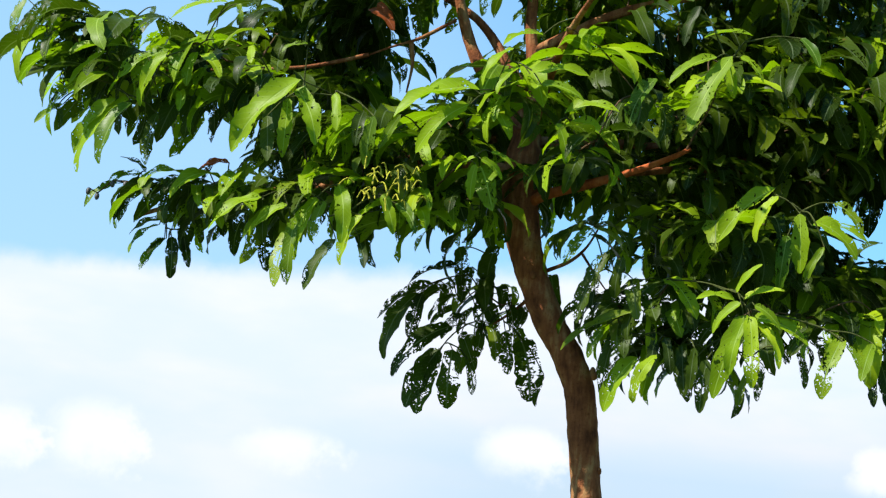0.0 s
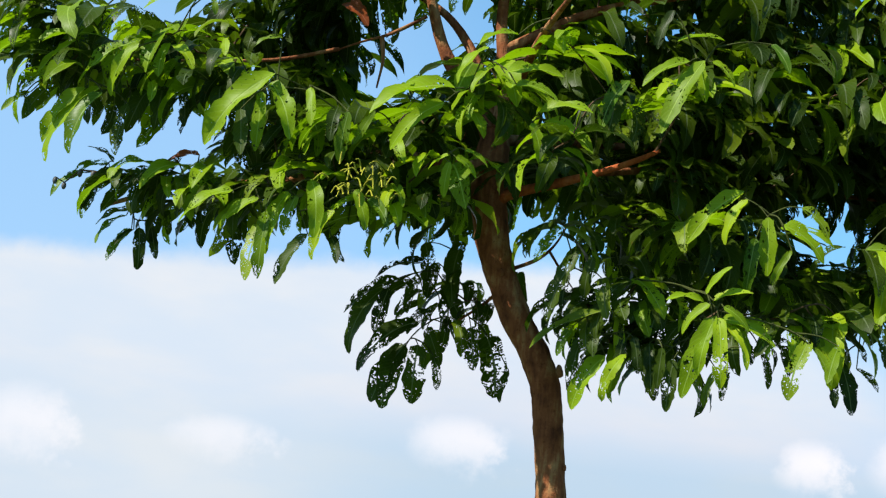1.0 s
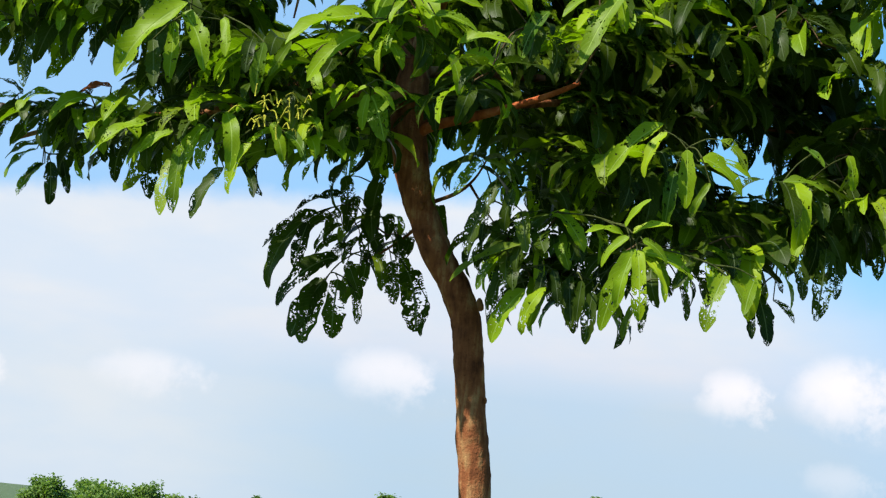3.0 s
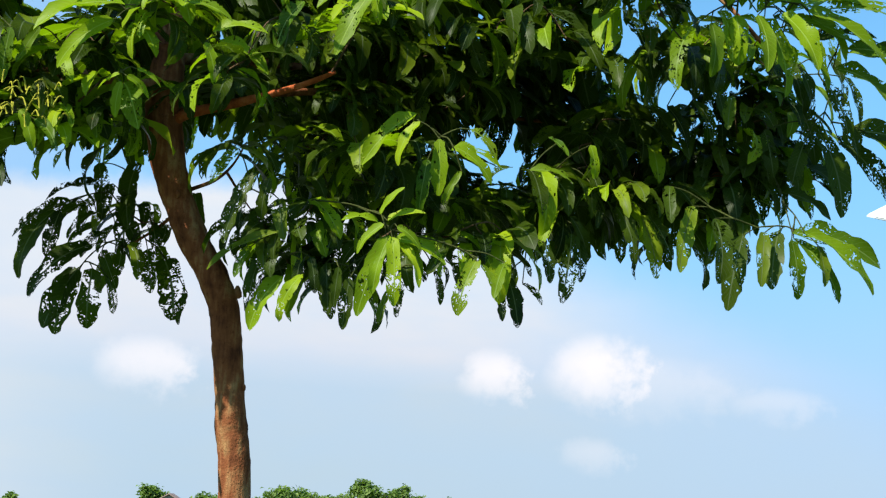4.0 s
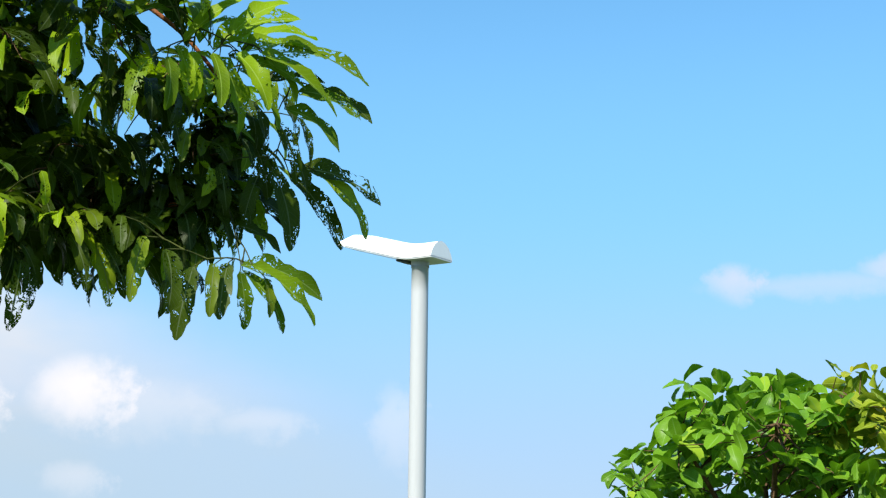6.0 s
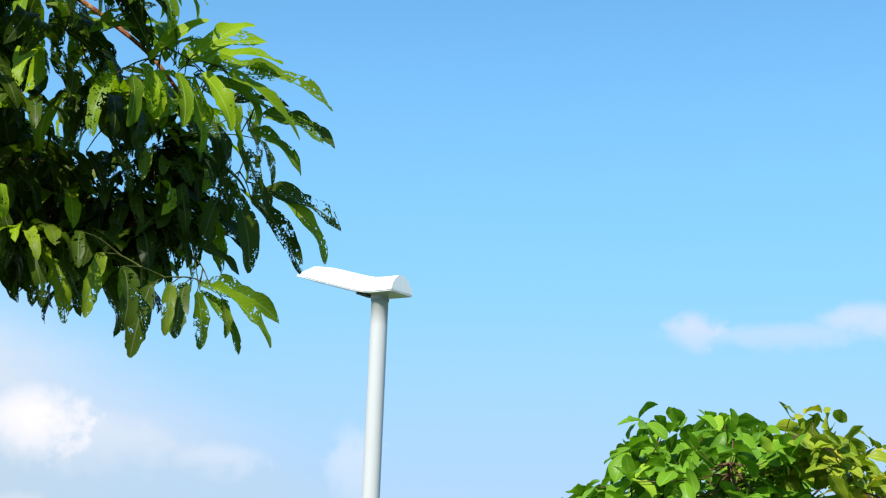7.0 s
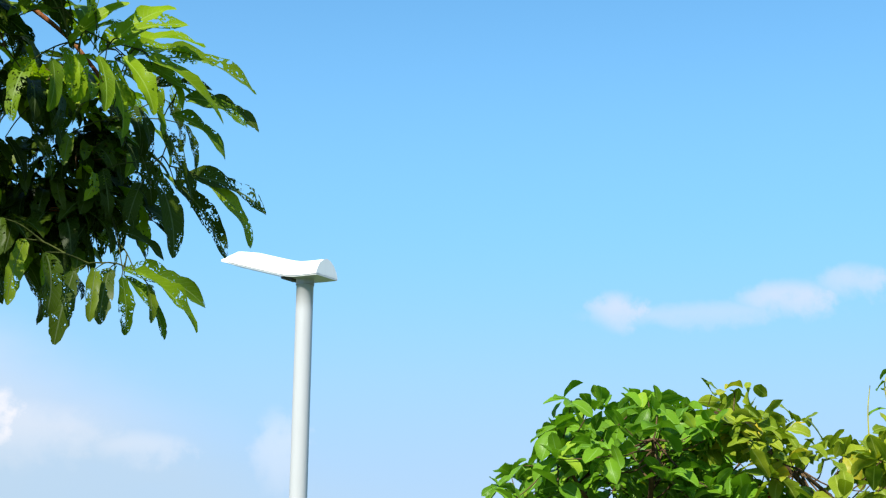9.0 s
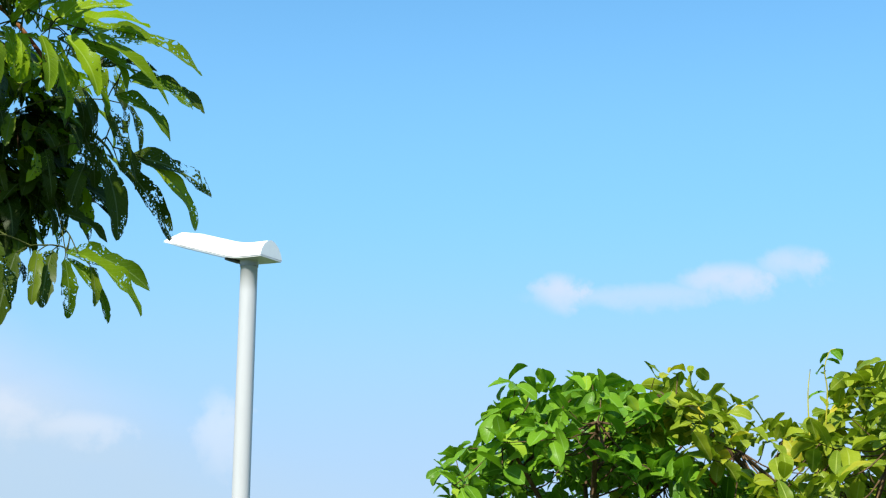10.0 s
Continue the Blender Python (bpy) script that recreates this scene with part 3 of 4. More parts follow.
# shoots left of the trunk
shoots(3.85, 0.170, [(-0.64, 2.67, 250, 0), (-0.67, 2.60, 235, 0), (-0.58, 2.64, 280, 0), (-0.71, 2.68, 230, 0)])
# shoots right of the trunk
shoots(3.85, 0.187, [(-0.22, 2.60, 285, 0), (-0.15, 2.43, 235, 0), (0.01, 2.35, 270, 0), (-0.04, 2.38, 220, 2), (-0.02, 2.44, 260, 0), (-0.10, 2.32, 220, 0), (-0.06, 2.28, 250, 0), (0.06, 2.30, 260, 0), (0.12, 2.29, 270, 0), (-0.14, 2.37, 210, 0)])
# low shoots of the right limb
shoots(3.75, 0.190, [(0.19, 2.36, 250, 0), (0.29, 2.36, 280, 0), (0.37, 2.38, 300, 0), (0.13, 2.36, 230, 0), (0.50, 2.37, 320, 0)])
# upper shoots of the right limb
shoots(3.63, 0.203, [(0.12, 3.05, 250, 0), (0.07, 2.98, 235, 1), (0.33, 3.09, 300, 0), (0.48, 2.98, 330, 0), (-0.13, 2.93, 260, 0), (0.24, 2.61, 240, 0), (-0.24, 3.03, 290, 1)])
# middle shoots of the right limb
shoots(3.75, 0.198, [(0.11, 2.61, 235, 0), (0.54, 3.05, 300, 0), (0.56, 2.40, 300, 0), (0.73, 2.52, 300, 0), (0.80, 2.65, 305, 0), (0.67, 2.59, 330, 0), (0.89, 2.56, 300, 0)])
# dark shoots of the right limb
shoots(3.82, 0.205, [(0.88, 2.57, 300, 0), (1.03, 2.60, 250, 0), (1.18, 2.72, 300, 0), (1.01, 2.75, 280, 0), (1.14, 2.89, 300, 0), (1.05, 3.00, 265, 0), (1.08, 2.55, 260, 0), (1.20, 2.57, 300, 0), (1.16, 2.50, 280, 0)], (5, 8))
# end of the right limb
shoots(3.80, 0.225, [(1.42, 2.82, 320, 0), (1.34, 2.68, 310, 0), (1.45, 2.76, 330, 0), (1.24, 2.76, 310, 0), (1.19, 2.72, 300, 0), (1.09, 2.59, 290, 0), (1.11, 3.02, 270, 2), (1.25, 2.90, 310, 0), (1.22, 2.64, 300, 0), (1.32, 2.95, 320, 2), (1.36, 2.84, 320, 0), (1.33, 2.74, 300, 0), (1.30, 2.60, 310, 0), (1.28, 3.05, 320, 1), (1.36, 3.05, 330, 1), (1.18, 3.09, 300, 1), (1.25, 3.0, 310, 1), (1.38, 2.96, 330, 2), (1.40, 2.70, 320, 0), (1.28, 2.82, 310, 0), (1.22, 2.52, 300, 0)], (5, 8))
# top of the right limb
shoots(3.60, 0.220, [(1.03, 2.97, 300, 0), (0.87, 3.12, 340, 0), (0.70, 3.01, 300, 0), (0.95, 3.07, 330, 0), (0.82, 2.92, 290, 0), (0.90, 3.23, 345, 0), (1.11, 3.20, 310, 1)], (5, 8))
# shoots added over the right limb to shade its end
shoots(3.28, 0.21, [(0.75, 3.22, 300, 1), (0.88, 3.20, 320, 0), (0.98, 3.16, 330, 0), (1.05, 3.24, 310, 1), (0.85, 3.32, 280, 0), (1.0, 3.34, 300, 0), (0.7, 3.30, 270, 0), (0.93, 3.40, 320, 0)])
# leaves added high over the fork, out of view, to shade the trunk
shoots(3.62, 0.22, [(-0.80, 3.40, 240, 0), (-0.75, 3.37, 280, 0), (-0.85, 3.45, 220, 0), (-0.70, 3.40, 300, 0), (-0.95, 3.48, 200, 0), (-1.05, 3.52, 250, 0), (-0.90, 3.55, 290, 0), (-1.10, 3.46, 210, 0), (-1.0, 3.60, 260, 0), (-0.85, 3.52, 330, 0), (-1.15, 3.52, 240, 0), (-1.25, 3.48, 280, 0), (-1.2, 3.58, 200, 0), (-1.08, 3.42, 310, 0)], (8, 10))

# leaves that stand out from the crown, limb by limb: stalk and tip (x, height), breadth, tone (0 dark as in shade, 1
# pale, young and sunlit, 2 half lit, 3 withered)
AIMED = []


def leaves_at(depth, rows):
    AIMED.append((depth, rows))


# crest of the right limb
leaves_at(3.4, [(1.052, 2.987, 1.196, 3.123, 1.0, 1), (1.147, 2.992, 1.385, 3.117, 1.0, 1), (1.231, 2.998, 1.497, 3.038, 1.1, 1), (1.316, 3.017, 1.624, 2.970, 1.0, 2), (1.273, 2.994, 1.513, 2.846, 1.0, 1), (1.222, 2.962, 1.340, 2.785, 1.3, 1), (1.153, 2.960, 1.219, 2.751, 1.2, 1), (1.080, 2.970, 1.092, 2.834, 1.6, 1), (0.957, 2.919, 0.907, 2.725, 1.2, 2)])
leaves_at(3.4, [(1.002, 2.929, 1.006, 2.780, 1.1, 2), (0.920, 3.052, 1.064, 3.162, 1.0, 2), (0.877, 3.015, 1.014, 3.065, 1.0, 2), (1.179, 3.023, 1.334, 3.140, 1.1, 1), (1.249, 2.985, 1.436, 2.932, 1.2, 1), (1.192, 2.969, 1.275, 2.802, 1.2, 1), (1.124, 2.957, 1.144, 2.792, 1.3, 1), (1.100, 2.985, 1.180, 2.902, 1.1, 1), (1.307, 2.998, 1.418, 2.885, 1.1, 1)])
# bright leaves among them, sunlight in their tone
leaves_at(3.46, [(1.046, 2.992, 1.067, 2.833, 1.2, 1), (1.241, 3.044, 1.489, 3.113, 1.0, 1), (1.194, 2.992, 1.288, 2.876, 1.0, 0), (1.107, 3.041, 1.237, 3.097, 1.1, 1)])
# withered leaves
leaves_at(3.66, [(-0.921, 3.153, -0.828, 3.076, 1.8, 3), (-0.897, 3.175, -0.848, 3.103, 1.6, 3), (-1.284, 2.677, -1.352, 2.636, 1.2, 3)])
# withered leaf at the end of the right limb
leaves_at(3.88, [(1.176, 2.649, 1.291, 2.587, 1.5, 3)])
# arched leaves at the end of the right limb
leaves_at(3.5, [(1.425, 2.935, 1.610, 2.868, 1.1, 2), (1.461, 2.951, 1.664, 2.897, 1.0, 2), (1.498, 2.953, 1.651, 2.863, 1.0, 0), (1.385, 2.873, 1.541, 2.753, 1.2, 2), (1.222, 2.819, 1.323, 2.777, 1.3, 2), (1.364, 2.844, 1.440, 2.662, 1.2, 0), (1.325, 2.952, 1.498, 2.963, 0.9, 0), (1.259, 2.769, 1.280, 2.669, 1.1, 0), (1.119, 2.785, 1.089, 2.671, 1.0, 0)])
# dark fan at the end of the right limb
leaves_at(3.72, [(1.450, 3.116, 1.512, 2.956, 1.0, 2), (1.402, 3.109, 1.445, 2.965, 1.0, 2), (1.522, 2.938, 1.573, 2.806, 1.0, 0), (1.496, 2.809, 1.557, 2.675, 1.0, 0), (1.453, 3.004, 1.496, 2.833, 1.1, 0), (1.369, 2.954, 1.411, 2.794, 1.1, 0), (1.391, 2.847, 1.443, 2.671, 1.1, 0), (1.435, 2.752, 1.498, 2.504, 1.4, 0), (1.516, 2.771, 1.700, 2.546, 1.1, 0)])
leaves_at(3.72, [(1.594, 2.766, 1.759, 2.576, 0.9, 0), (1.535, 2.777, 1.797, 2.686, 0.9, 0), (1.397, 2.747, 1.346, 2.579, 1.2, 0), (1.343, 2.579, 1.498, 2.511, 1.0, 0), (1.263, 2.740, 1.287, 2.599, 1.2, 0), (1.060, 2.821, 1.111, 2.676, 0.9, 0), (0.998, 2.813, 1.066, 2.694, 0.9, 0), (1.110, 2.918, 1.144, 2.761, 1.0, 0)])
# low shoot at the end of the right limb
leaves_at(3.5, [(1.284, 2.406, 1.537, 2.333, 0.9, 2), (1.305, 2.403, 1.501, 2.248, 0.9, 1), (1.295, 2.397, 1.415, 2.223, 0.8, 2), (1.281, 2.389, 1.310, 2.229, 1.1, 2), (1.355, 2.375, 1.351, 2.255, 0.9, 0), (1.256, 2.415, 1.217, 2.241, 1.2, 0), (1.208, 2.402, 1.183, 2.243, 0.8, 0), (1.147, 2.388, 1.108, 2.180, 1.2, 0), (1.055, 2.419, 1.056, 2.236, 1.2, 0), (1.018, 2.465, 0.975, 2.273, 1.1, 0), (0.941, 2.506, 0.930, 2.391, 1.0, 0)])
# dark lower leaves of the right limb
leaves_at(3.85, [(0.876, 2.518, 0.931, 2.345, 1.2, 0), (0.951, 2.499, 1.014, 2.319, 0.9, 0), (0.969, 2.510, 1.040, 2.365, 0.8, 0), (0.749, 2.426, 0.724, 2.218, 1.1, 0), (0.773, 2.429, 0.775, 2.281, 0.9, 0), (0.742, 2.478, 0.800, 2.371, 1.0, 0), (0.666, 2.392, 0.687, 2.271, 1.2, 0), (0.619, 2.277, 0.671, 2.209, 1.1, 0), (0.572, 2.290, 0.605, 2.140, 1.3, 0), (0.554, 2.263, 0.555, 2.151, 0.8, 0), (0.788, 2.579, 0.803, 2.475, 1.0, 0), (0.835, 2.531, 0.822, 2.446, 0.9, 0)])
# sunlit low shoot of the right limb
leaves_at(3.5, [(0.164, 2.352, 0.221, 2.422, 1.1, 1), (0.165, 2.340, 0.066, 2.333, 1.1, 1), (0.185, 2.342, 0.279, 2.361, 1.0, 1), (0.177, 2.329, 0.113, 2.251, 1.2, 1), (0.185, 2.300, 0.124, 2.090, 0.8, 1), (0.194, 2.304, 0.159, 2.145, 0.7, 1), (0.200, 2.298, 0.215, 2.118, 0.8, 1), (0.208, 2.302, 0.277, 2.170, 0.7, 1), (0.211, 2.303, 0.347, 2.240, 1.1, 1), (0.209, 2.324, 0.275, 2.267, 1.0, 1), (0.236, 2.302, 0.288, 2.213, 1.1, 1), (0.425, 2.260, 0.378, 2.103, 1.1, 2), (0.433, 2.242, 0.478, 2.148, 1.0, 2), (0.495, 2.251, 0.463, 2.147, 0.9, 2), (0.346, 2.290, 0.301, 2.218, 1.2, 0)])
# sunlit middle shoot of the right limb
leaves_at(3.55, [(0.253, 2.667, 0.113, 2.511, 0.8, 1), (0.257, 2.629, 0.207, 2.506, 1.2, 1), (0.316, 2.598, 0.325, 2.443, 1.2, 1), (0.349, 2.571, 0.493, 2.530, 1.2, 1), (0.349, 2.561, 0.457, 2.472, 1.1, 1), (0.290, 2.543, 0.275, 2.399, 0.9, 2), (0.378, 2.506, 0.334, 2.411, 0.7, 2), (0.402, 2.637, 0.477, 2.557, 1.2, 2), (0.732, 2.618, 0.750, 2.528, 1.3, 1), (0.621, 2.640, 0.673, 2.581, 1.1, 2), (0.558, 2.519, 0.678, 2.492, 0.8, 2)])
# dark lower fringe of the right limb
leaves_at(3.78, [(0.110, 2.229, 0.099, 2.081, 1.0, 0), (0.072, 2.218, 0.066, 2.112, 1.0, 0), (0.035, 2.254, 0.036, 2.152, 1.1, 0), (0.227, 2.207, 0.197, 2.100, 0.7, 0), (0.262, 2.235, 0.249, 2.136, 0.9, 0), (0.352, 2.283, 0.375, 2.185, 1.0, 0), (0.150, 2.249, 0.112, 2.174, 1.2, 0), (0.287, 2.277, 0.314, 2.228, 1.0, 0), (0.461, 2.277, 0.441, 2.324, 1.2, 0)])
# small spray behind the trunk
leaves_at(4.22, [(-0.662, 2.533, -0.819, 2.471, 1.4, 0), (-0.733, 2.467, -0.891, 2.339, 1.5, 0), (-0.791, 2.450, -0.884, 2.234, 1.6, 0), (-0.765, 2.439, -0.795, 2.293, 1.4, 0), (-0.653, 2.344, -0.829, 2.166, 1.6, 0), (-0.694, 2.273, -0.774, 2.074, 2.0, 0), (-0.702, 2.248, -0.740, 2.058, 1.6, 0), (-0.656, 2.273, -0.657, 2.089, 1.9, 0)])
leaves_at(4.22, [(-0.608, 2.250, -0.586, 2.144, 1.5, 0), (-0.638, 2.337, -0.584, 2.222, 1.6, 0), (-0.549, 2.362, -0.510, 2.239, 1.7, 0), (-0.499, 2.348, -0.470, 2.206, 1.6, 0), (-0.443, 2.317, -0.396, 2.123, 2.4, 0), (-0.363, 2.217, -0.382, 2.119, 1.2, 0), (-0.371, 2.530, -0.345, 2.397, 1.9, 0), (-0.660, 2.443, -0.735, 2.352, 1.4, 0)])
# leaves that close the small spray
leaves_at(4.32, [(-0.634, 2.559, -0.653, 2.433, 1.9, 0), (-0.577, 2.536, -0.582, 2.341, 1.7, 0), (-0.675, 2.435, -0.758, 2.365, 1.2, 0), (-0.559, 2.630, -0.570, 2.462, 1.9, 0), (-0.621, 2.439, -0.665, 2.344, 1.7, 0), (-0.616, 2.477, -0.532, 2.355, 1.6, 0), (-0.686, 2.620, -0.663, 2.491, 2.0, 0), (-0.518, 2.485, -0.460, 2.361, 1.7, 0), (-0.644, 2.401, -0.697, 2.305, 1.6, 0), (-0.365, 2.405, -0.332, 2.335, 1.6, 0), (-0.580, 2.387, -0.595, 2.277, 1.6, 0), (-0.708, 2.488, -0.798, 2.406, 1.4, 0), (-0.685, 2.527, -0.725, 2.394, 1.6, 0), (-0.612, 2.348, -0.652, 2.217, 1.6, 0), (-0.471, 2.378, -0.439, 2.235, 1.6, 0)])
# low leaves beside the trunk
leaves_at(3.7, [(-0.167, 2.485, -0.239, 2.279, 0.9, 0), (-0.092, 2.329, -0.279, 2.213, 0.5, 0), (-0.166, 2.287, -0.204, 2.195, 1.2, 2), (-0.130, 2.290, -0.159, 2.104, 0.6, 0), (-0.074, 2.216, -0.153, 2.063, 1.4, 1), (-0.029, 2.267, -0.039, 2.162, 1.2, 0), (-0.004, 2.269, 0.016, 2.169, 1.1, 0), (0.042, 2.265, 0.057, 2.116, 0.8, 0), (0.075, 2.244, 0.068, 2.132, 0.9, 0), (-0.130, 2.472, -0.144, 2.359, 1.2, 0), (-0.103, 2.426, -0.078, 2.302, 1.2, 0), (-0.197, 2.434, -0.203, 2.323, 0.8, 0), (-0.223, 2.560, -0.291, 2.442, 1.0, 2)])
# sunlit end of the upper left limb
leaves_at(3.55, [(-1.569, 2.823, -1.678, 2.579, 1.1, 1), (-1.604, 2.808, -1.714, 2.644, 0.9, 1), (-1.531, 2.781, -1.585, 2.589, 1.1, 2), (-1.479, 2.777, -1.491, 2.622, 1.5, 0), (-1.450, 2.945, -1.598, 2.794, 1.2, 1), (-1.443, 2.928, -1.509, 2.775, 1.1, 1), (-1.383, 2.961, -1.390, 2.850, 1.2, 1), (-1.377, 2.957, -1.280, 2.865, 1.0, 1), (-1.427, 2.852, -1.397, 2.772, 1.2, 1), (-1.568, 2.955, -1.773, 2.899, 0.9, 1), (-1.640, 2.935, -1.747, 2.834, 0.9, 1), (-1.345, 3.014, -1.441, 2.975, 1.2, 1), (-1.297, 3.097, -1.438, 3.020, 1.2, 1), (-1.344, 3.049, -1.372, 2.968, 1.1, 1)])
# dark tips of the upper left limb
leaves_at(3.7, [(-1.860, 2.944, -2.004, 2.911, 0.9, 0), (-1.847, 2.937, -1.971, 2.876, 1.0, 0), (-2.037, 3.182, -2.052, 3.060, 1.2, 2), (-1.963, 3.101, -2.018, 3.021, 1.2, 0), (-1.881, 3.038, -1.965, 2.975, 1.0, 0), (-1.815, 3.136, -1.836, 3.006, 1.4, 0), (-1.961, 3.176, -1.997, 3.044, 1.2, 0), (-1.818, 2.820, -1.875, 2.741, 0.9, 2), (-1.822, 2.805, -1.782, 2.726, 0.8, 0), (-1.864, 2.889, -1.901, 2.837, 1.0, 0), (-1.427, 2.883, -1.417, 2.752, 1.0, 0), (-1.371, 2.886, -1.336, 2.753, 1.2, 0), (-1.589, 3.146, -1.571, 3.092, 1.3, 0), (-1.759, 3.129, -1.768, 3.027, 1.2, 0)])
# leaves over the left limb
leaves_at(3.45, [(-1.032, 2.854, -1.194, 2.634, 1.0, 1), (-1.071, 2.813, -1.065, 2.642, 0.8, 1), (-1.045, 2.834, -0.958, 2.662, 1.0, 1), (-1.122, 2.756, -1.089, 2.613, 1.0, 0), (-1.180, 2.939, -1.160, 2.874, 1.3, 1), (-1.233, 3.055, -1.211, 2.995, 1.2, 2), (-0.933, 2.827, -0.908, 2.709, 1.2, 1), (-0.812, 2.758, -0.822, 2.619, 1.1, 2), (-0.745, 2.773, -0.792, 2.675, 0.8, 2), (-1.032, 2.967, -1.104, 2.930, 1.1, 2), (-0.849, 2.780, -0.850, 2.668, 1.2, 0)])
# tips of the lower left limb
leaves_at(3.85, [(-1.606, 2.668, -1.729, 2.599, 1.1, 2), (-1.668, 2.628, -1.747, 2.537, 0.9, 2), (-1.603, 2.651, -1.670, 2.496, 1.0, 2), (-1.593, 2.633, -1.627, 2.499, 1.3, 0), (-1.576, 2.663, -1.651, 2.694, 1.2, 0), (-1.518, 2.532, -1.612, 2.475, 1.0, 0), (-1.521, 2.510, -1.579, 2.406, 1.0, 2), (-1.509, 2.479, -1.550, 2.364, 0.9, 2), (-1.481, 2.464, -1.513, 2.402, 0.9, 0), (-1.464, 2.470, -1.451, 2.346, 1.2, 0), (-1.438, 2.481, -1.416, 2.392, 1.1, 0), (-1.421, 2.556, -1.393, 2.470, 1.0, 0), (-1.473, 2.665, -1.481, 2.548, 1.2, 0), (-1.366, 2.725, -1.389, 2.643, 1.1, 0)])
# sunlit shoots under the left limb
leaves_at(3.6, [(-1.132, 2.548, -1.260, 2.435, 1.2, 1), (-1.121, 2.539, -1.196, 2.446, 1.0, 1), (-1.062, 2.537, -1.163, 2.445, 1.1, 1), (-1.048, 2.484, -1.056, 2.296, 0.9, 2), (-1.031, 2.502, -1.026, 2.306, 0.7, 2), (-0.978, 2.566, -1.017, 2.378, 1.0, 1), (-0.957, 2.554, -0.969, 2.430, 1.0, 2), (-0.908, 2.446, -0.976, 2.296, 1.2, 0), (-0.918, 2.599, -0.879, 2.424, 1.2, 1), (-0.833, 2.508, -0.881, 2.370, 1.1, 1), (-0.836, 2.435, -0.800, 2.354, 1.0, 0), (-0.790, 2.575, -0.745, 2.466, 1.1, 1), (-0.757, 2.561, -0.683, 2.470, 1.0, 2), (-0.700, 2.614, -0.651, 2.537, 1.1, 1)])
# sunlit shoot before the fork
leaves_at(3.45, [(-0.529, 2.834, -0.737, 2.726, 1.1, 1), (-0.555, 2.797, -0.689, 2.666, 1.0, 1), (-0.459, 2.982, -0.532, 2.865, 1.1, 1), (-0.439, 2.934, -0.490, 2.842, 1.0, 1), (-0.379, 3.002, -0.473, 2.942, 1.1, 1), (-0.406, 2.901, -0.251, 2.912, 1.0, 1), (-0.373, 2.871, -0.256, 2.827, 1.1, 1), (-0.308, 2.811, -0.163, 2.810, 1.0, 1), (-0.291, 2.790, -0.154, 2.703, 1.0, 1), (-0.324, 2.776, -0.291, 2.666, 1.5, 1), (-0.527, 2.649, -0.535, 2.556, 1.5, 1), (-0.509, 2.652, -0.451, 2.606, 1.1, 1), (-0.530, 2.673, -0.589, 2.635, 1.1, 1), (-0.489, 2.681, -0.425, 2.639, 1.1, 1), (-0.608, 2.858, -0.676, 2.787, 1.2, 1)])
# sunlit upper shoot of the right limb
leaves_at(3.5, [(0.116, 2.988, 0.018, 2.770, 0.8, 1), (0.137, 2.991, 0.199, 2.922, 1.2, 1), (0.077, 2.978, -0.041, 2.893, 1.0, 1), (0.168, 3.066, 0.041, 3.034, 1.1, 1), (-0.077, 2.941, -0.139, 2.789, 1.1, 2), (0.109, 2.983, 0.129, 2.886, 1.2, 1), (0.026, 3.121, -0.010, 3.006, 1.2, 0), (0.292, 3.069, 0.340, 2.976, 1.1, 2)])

main_tree()


# ---- the two rounder trees ----
HOLLOWS = [(0.750, 0.661, 0.065, 0.020, 0.014), (0.706, 0.708, 0.046, 0.018, 0.012), (0.660, 0.751, 0.075, 0.014, 0.007), (0.767, 0.642, 0.105, 0.012, 0.010)]


def in_hollow(p):
    """Thin places of the two crowns, with bare twigs and sky behind."""
    flat = math.hypot(p.x, p.y)
    for a, b, slope, wide, tall in HOLLOWS:
        across = (p.x * b - p.y * a) / flat
        if (across / wide) ** 2 + (((p.z - 1.6) / flat - slope) / tall) ** 2 < 1:
            return True
    return False


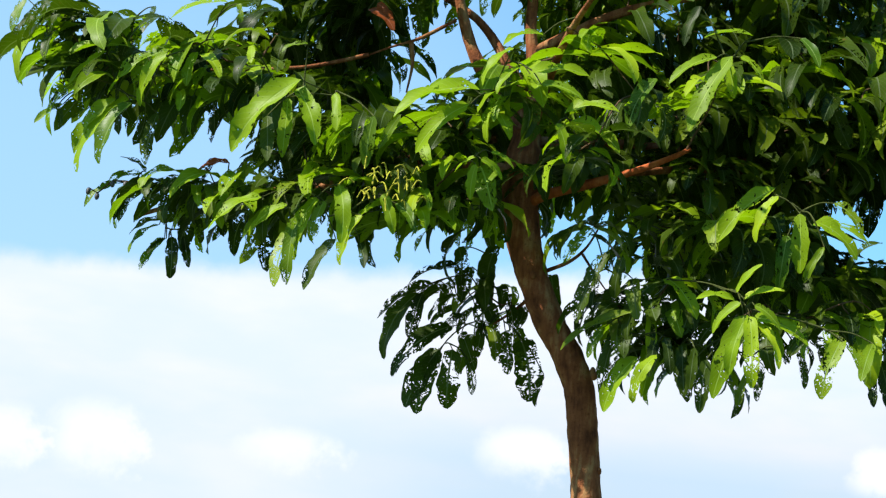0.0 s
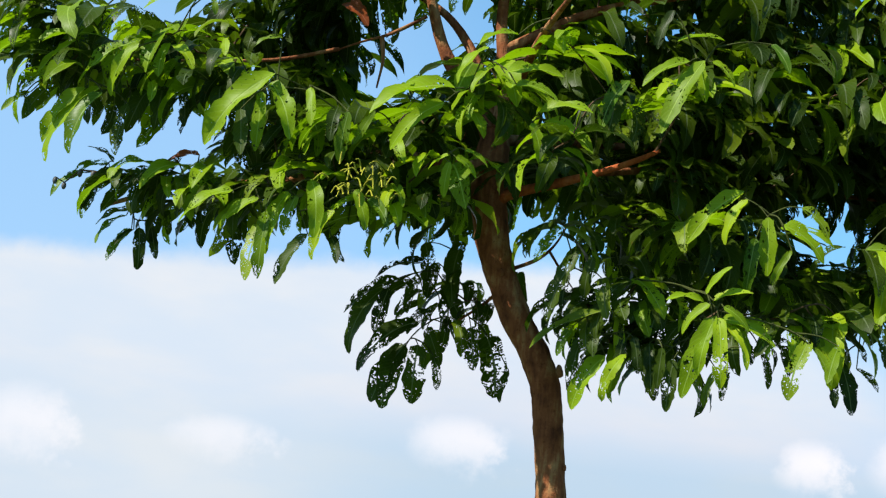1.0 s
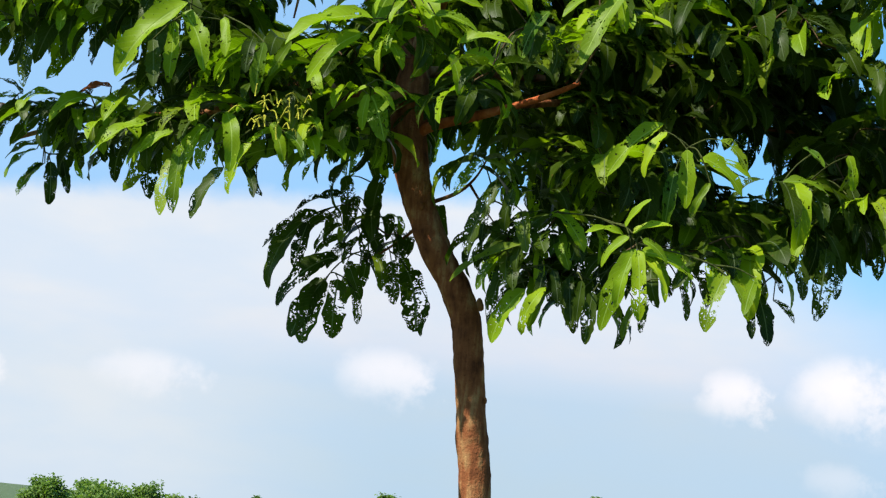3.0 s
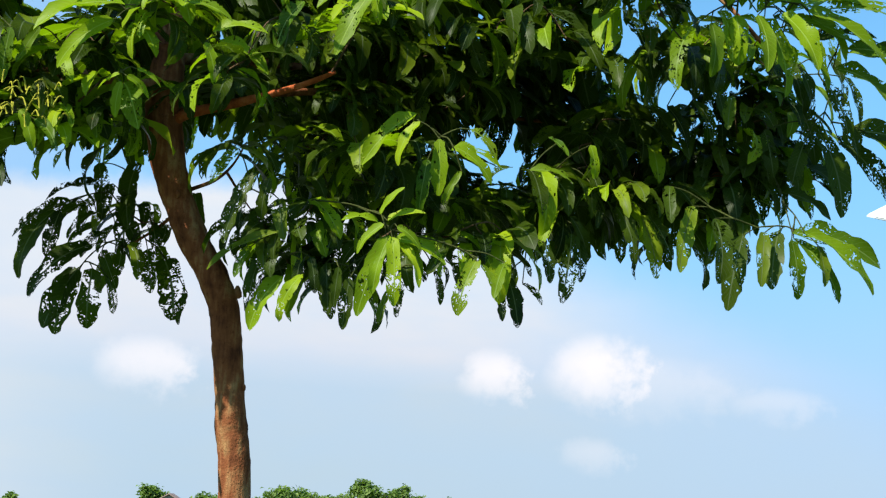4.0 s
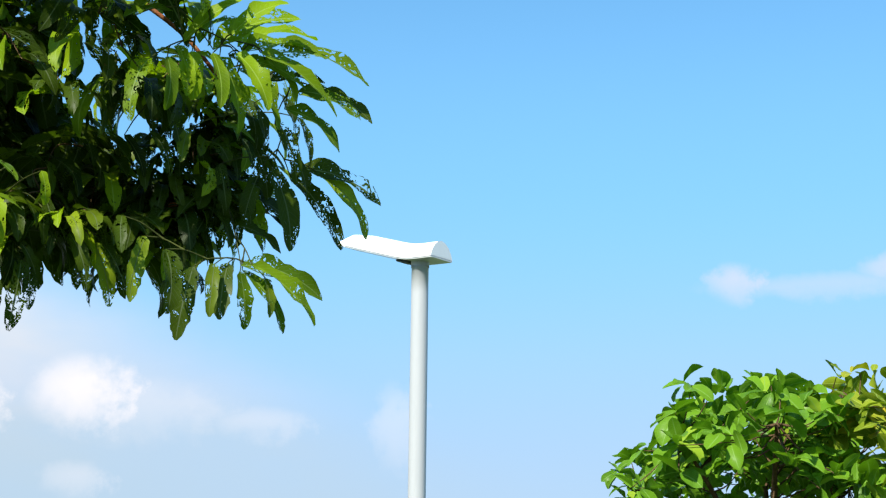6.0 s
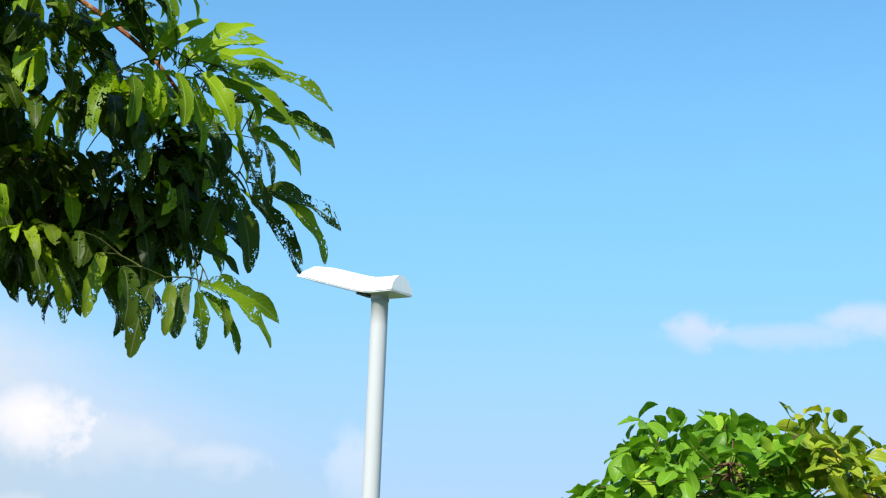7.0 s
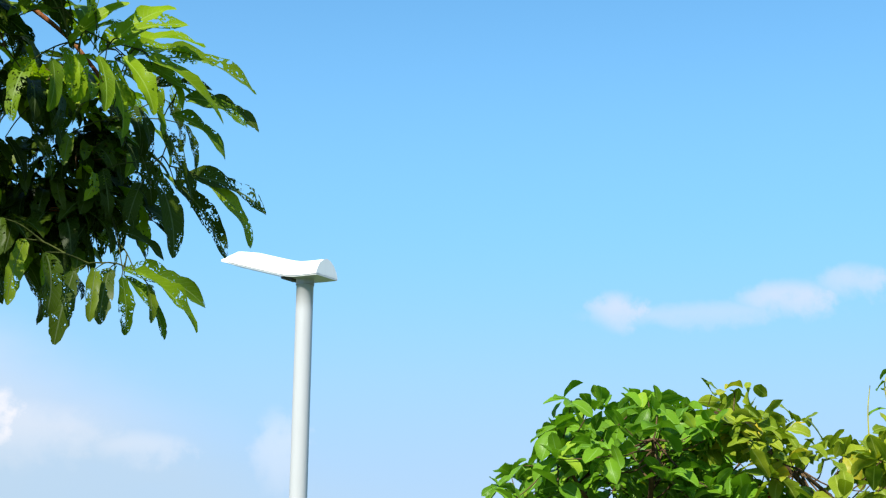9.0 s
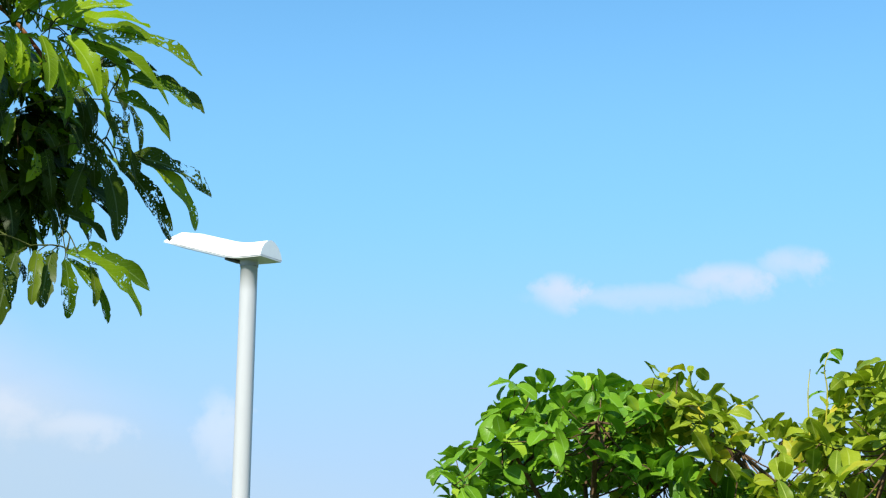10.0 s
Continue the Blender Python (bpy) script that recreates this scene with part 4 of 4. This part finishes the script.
def round_tree(name, at, label, leaf_mat, shoots, radius, low, seed, profile, under=None):
    rng = random.Random(seed)
    tree = tagged(base_empty(name, at), label, "tree", group="round-leaved trees")
    base = Vector(at)
    bm = bmesh.new()
    tube(bm, curve_through([(0, 0, -0.05), (0.02, 0.01, 0.6), (-0.03, 0.02, 1.2), (0.02, 0, 1.7)], 6), [0.06, 0.045, 0.04, 0.03], 12, 0.12)
    part("trunk", bm, TWIG, tree)
    shapes = [blade(1, rng.uniform(0.42, 0.54), d, rng.uniform(0.15, 0.6), rng.uniform(0.05, 0.2), 9, 1.2, rng, 0.60, jag=0.04) for d in (0.2, 0.45, 0.7, 0.3, 0.9)]
    meshes = [leaf_mesh("leaf_round", s, leaf_mat) for s in shapes]
    lines = []
    for k in range(9):
        a = 2 * math.pi * k / 9 + rng.uniform(-0.2, 0.2)
        r = radius * rng.uniform(0.6, 0.85)
        end = Vector((r * math.cos(a), r * math.sin(a), profile(base + Vector((r * math.cos(a), r * math.sin(a), 0))) - 0.15))
        start = Vector((0, 0, rng.uniform(1.0, 1.6)))
        line = curve_through([start, start.lerp(end, 0.5) + Vector((0, 0, 0.08)), end], 7)
        bm = bmesh.new()
        tube(bm, line, [0.022, 0.014, 0.006], 8, 0.12)
        part("branch", bm, TWIG, tree)
        lines += line[4:]
    leaves, tips = [], []
    while len(tips) < shoots:
        a, r = rng.uniform(0, 2 * math.pi), radius * math.sqrt(rng.random())
        p = Vector((r * math.cos(a), r * math.sin(a), 0))
        top = profile(base + p)
        if top < low:
            continue
        z = top - (abs(rng.gauss(0, 0.22)) if rng.random() < 0.75 else rng.uniform(0, 1.1))
        edge = r / radius
        c = Vector((p.x, p.y, z))
        if z < low + 0.75 * edge ** 3 or in_hollow(base + c) or (under and z < under(base + c)):
            continue
        tips.append(c)
        h = a + rng.uniform(-1.2, 1.2)
        leaves.extend(spray(c, h, rng.randint(6, 9), rng.uniform(0.098, 0.148), rng, len(shapes), 2.6, (-0.9, 1.15), 0.09, roll=0.9))
    bm = bmesh.new()
    for tip in tips:
        root = min(lines, key=lambda q: (q - tip).length)
        tube(bm, curve_through([root, (root + tip) / 2 + Vector((0, 0, -0.03)), tip], 3), [0.005, 0.003, 0.002], 5)
    tagged(part("brushwood", bm, TWIG, tree, "thin brown twigs"), kind="stuff")
    leaves.sort(key=lambda q: (base + q[1].translation).length)
    joined_leaves("crown", shapes, leaves[200:], leaf_mat, tree)
    for k, m in leaves[:200]:
        ob = new("leaf", meshes[k])
        ob.parent = tree
        ob.matrix_basis = m
    return tree


def bumps(rows, wobble):
    """Crown height over the ground along the line in which the two trees stand."""
    def height(p):
        s = (p.x - 3.75) * 0.719 - (p.y - 5.27) * 0.695
        d = (p.x - 3.75) * 0.695 + (p.y - 5.27) * 0.719
        h = float(np.interp(s, [r[0] for r in rows], [r[1] for r in rows]))
        return h - 0.28 * (d * 0.9) ** 2 + wobble * noise.noise(Vector((p.x * 4, p.y * 4, 0)))
    return height


round_tree("tree", (4.35, 4.85, 0), "small leafy tree with rounded glossy green leaves", LEAF_ROUND, 250, 1.0, 1.2, 21,
           bumps([(0.06, 0.9), (0.09, 2.08), (0.28, 2.10), (0.34, 2.30), (0.5, 2.39), (0.73, 2.42), (0.9, 2.36), (0.98, 2.27), (1.08, 2.26), (1.2, 2.0), (1.9, 1.8)], 0.12),
           lambda p: 1.93 - 0.9 * max(0, (p.x - 3.75) * 0.719 - (p.y - 5.27) * 0.695))
YELLOW_TREE = round_tree("tree", (5.15, 4.1, 0), "small leafy tree with yellowish green rounded leaves", LEAF_YELLOW, 260, 1.15, 1.2, 33,
           bumps([(0.70, 2.0), (0.85, 2.25), (1.04, 2.50), (1.16, 2.46), (1.28, 2.26), (1.5, 2.20), (1.83, 2.14), (1.91, 2.54), (1.98, 2.38), (2.1, 2.42), (2.6, 2.36), (3.2, 2.0)], 0.09))


# turning leaves on the yellowish tree
def turning_leaf(x, y, z, heading, size, mat, label):
    shape = blade(1, 0.5, 0.5, 0.3, 0.15, 7, 1.2, random.Random(int(size * 1000)))
    ob = new("leaf", leaf_mesh("leaf_turning", shape, mat))
    ob.parent = YELLOW_TREE
    ob.matrix_parent_inverse = YELLOW_TREE.matrix_basis.inverted()
    ob.matrix_basis = pose(x, y, z, 20, 55, heading) @ Matrix.Scale(size, 4)
    tagged(ob, label)


turning_leaf(4.39, 4.06, 2.0, 215, 0.12, LEAF_RUST, "rust-orange withered leaf")
turning_leaf(4.67, 3.42, 2.25, 235, 0.15, LEAF_YELLOW, "large yellow leaf")


def sprout(line, leaves):
    """A thin shoot that stands over the crown, bare or with small leaves."""
    way = curve_through([Vector(p) - Vector((5.15, 4.1, 0)) for p in line], 6)
    bm = bmesh.new()
    tube(bm, way, [0.004, 0.0018], 6)
    stem = part("sprout", bm, STALK, YELLOW_TREE, "thin pale sprout with small leaves" if leaves else "thin bare pale sprout")
    rng = random.Random(8)
    for k in range(leaves):
        at = way[len(way) * (k + 2) // (leaves + 2)]
        shape = blade(1, 0.45, rng.uniform(0.3, 0.9), 0.3, 0.12, 7, 1.15, rng, 0.6, jag=0.04)
        ob = new("leaf", leaf_mesh("leaf_small", shape, LEAF_ROUND))
        ob.parent = stem
        ob.matrix_basis = Matrix.Translation(at) @ Euler((rng.uniform(-0.6, 0.6), rng.uniform(-0.5, 0.6), k * 2.4)).to_matrix().to_4x4() @ Matrix.Scale(rng.uniform(0.06, 0.095), 4)


sprout([(4.727, 3.83, 2.10), (4.729, 3.828, 2.286), (4.739, 3.816, 2.40)], 0)
sprout([(4.79, 3.80, 2.10), (4.80, 3.78, 2.30), (4.79, 3.78, 2.40), (4.805, 3.76, 2.475), (4.83, 3.745, 2.49)], 9)


# ---- street lamp ----
def street_lamp():
    lamp = tagged(base_empty("street_lamp", (4.557, 8.848, 0)), "white street lamp, bent wing-shaped head on grey round pole", "street lamp")
    bm = bmesh.new()
    tube(bm, [Vector((0, 0, z)) for z in (0.02, 1.0, 2.0, 3.0, 3.5, 3.745)], [0.066, 0.064], 40)
    part("pole", bm, POLE, lamp)
    bm = bmesh.new()
    tube(bm, [Vector((0, 0, z)) for z in (-0.02, 0.03, 0.032, 0.05)], [0.15, 0.15, 0.085, 0.07], 32)
    part("base_plate", bm, POLE, lamp)
    # head: an arched section swept along a line that bends up over the pole
    way, across = Vector((0.44, -0.898, 0)), Vector((0.898, 0.44, 0))
    profile = [(-0.135, 0.0), (-0.135, 0.010), (-0.118, 0.052), (-0.088, 0.092), (-0.045, 0.122), (0.0, 0.134), (0.045, 0.122), (0.088, 0.092), (0.118, 0.052), (0.135, 0.010), (0.135, 0.0)]
    path = [(-0.72, 0.205), (-0.62, 0.176), (-0.45, 0.125), (-0.28, 0.075), (-0.16, 0.040), (-0.10, 0.024), (-0.05, 0.014), (0.0, 0.009), (0.08, 0.006), (0.2, 0.004)]
    bm = bmesh.new()
    rings = []
    for i, (s, z) in enumerate(path):
        k = 0.35 if i == 0 else 0.85 if i == 1 else 1.0
        rings.append([bm.verts.new(way * s + across * (a * (0.9 if i == 0 else 1.0)) + Vector((0, 0, 3.745 + z + b * k))) for a, b in profile])
    for p, q in zip(rings, rings[1:]):
        for j in range(len(profile) - 1):
            bm.faces.new((p[j], p[j + 1], q[j + 1], q[j]))
    bm.faces.new(rings[0])
    bm.faces.new(rings[-1][::-1])
    bmesh.ops.recalc_face_normals(bm, faces=bm.faces)
    head = part("head", bm, SHELL, lamp, "white arched metal shell", False)
    head.data.polygons.foreach_set("use_smooth", [len(p.vertices) == 4 for p in head.data.polygons])
    # flat underside
    bm = bmesh.new()
    lower = []
    for s, z in path:
        lower.append([bm.verts.new(way * s + across * a + Vector((0, 0, 3.745 + z + b))) for a, b in ((-0.130, 0.006), (0.130, 0.006), (0.130, -0.010), (-0.130, -0.010))])
    for p, q in zip(lower, lower[1:]):
        for j in range(4):
            bm.faces.new((p[j], p[(j + 1) % 4], q[(j + 1) % 4], q[j]))
    bm.faces.new(lower[0])
    bm.faces.new(lower[-1][::-1])
    bmesh.ops.recalc_face_normals(bm, faces=bm.faces)
    under = part("underside", bm, GLASS, lamp, "pale flat underside with lens", False)
    for s in (-0.15, -0.09):
        bm = bmesh.new()
        bmesh.ops.create_cube(bm, size=1, matrix=Matrix.Translation(way * s + Vector((0, 0, 3.738 + 0.03 * (abs(s) / 0.1 - 0.6)))) @ Euler((0, 0, math.atan2(way.y, way.x))).to_matrix().to_4x4() @ Matrix.Diagonal((0.05, 0.16, 0.018, 1)))
        bmesh.ops.bevel(bm, geom=bm.edges[:], offset=0.006, segments=2, affect="EDGES")
        part("clip", bm, DARK, under, "dark latch", False)
    bm = bmesh.new()
    tube(bm, [Vector((0, 0, z)) for z in (3.70, 3.748)], [0.069, 0.069], 32)
    part("collar", bm, POLE, lamp)


street_lamp()


# ---- far trees ----
def far_tree(az, dist, top, width, pointed, seed):
    """A tree on the far side of the fields: top is its height above the eye's level."""
    rng = random.Random(seed)
    x, y = dist * math.sin(radians(az)), dist * math.cos(radians(az))
    g = ground_height(x, y)
    tall = 1.6 + top - g
    tree = tagged(base_empty("tree", (x, y, g)), "slender pointed green tree far across the fields" if pointed else "bushy green tree far across the fields", "tree", group="far trees")
    bm = bmesh.new()
    tube(bm, curve_through([(0, 0, -0.1), (0.1, 0, tall * 0.4), (0, 0.1, tall * 0.9)], 5), [0.14, 0.09, 0.03], 8)
    for k in range(6):
        a, z = rng.uniform(0, 6.3), tall * rng.uniform(0.3, 0.7)
        tube(bm, curve_through([(0.05, 0.02, z), (0.3 * width * math.cos(a), 0.3 * width * math.sin(a), z + 0.12 * tall)], 3), [0.05, 0.02], 6)
    part("trunk", bm, TWIG, tree)
    shapes = [blade(1, 0.6, d, 0.3, 0.2, 2, 1.0, rng) for d in (0.3, 0.8, 1.2)]
    places = []
    for _ in range(70):
        z = rng.uniform(0.25, 0.96)
        r = width * 0.5 * ((1 - z) ** 0.5 * 1.1 if pointed else math.sqrt(max(0.02, 1 - (z * 1.6 - 0.75) ** 2))) * math.sqrt(rng.random())
        a = rng.uniform(0, 6.3)
        c = Vector((r * math.cos(a), r * math.sin(a), z * tall))
        clump = width * (0.12 if pointed else 0.15)
        for _ in range(55):
            d = Vector((rng.gauss(0, 1), rng.gauss(0, 1), rng.gauss(0, 0.8))) * clump * 0.5
            places.append((rng.randrange(3), Matrix.Translation(c + d) @ Euler((rng.uniform(-1, 1), rng.uniform(-1, 1), rng.uniform(0, 6.3))).to_matrix().to_4x4() @ Matrix.Scale(rng.uniform(0.34, 0.60), 4)))
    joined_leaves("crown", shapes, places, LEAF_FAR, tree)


FAR = [(-19, -1.2, 4, 0), (-17.2, -1.1, 4, 0), (-16.6, -1.3, 5, 0), (-15, -0.7, 4, 0), (-13.6, -1.9, 4, 0), (-10.6, -0.9, 2.6, 1), (-5.1, 0.9, 3.2, 0), (-3.3, -0.5, 4, 0), (-2.7, 0.1, 3.5, 0), (-0.9, -0, 4, 0), (0.2, 1.5, 4, 0), (0.9, 1.2, 4.5, 0), (1.7, 0.9, 4, 0), (2.3, 0.7, 3.5, 0), (2.8, 1.2, 3.5, 0), (3.5, 3.1, 4.2, 1), (4.1, 2.2, 4, 0), (5.1, 2.7, 4, 1), (5.7, 1.6, 3.5, 0), (6.5, 1.4, 4, 0), (7, 0.7, 4, 0), (8.6, -0.8, 4, 0), (10, -1.5, 4, 0)]
for i, (a, top, wide, thin) in enumerate(FAR):
    far_tree(a, 160 + 9 * math.sin(i * 2.3), top, wide * 1.25, thin, 100 + i)


# ---- a house among the far trees ----
def far_house(az, dist, ridge):
    """Only its gable and roof rise over the slope: ridge is the height over the eye's level."""
    x, y = dist * math.sin(radians(az)), dist * math.cos(radians(az))
    g = ground_height(x, y)
    top = 1.6 + ridge - g
    house = tagged(base_empty("house", (x, y, g)), "small grey house with brown pitched roof among far trees", "house")
    wide, deep, eaves = 1.3, 3.0, top - 0.8
    bm = bmesh.new()
    rows = [[bm.verts.new((a, d, h)) for a, h in ((-wide, -0.3), (wide, -0.3), (wide, eaves), (0, top - 0.1), (-wide, eaves))] for d in (-deep, deep)]
    for k in range(5):
        bm.faces.new((rows[0][k], rows[0][(k + 1) % 5], rows[1][(k + 1) % 5], rows[1][k]))
    bm.faces.new(rows[0][::-1])
    bm.faces.new(rows[1])
    bmesh.ops.recalc_face_normals(bm, faces=bm.faces)
    part("wall", bm, HOUSE_WALL, house, smooth=False)
    for side in (-1, 1):
        bm = bmesh.new()
        ends = []
        for d in (-deep - 0.4, deep + 0.4):
            ends.append([bm.verts.new(p) for p in ((0, d, top), (side * (wide + 0.4), d, eaves - 0.2), (side * (wide + 0.4), d, eaves - 0.32), (0, d, top - 0.12))])
        for k in range(4):
            bm.faces.new((ends[0][k], ends[0][(k + 1) % 4], ends[1][(k + 1) % 4], ends[1][k]))
        bm.faces.new(ends[0][::-1])
        bm.faces.new(ends[1])
        bmesh.ops.recalc_face_normals(bm, faces=bm.faces)
        part("roof", bm, ROOF, house, smooth=False)


far_house(-4.32, 150, 0.09)
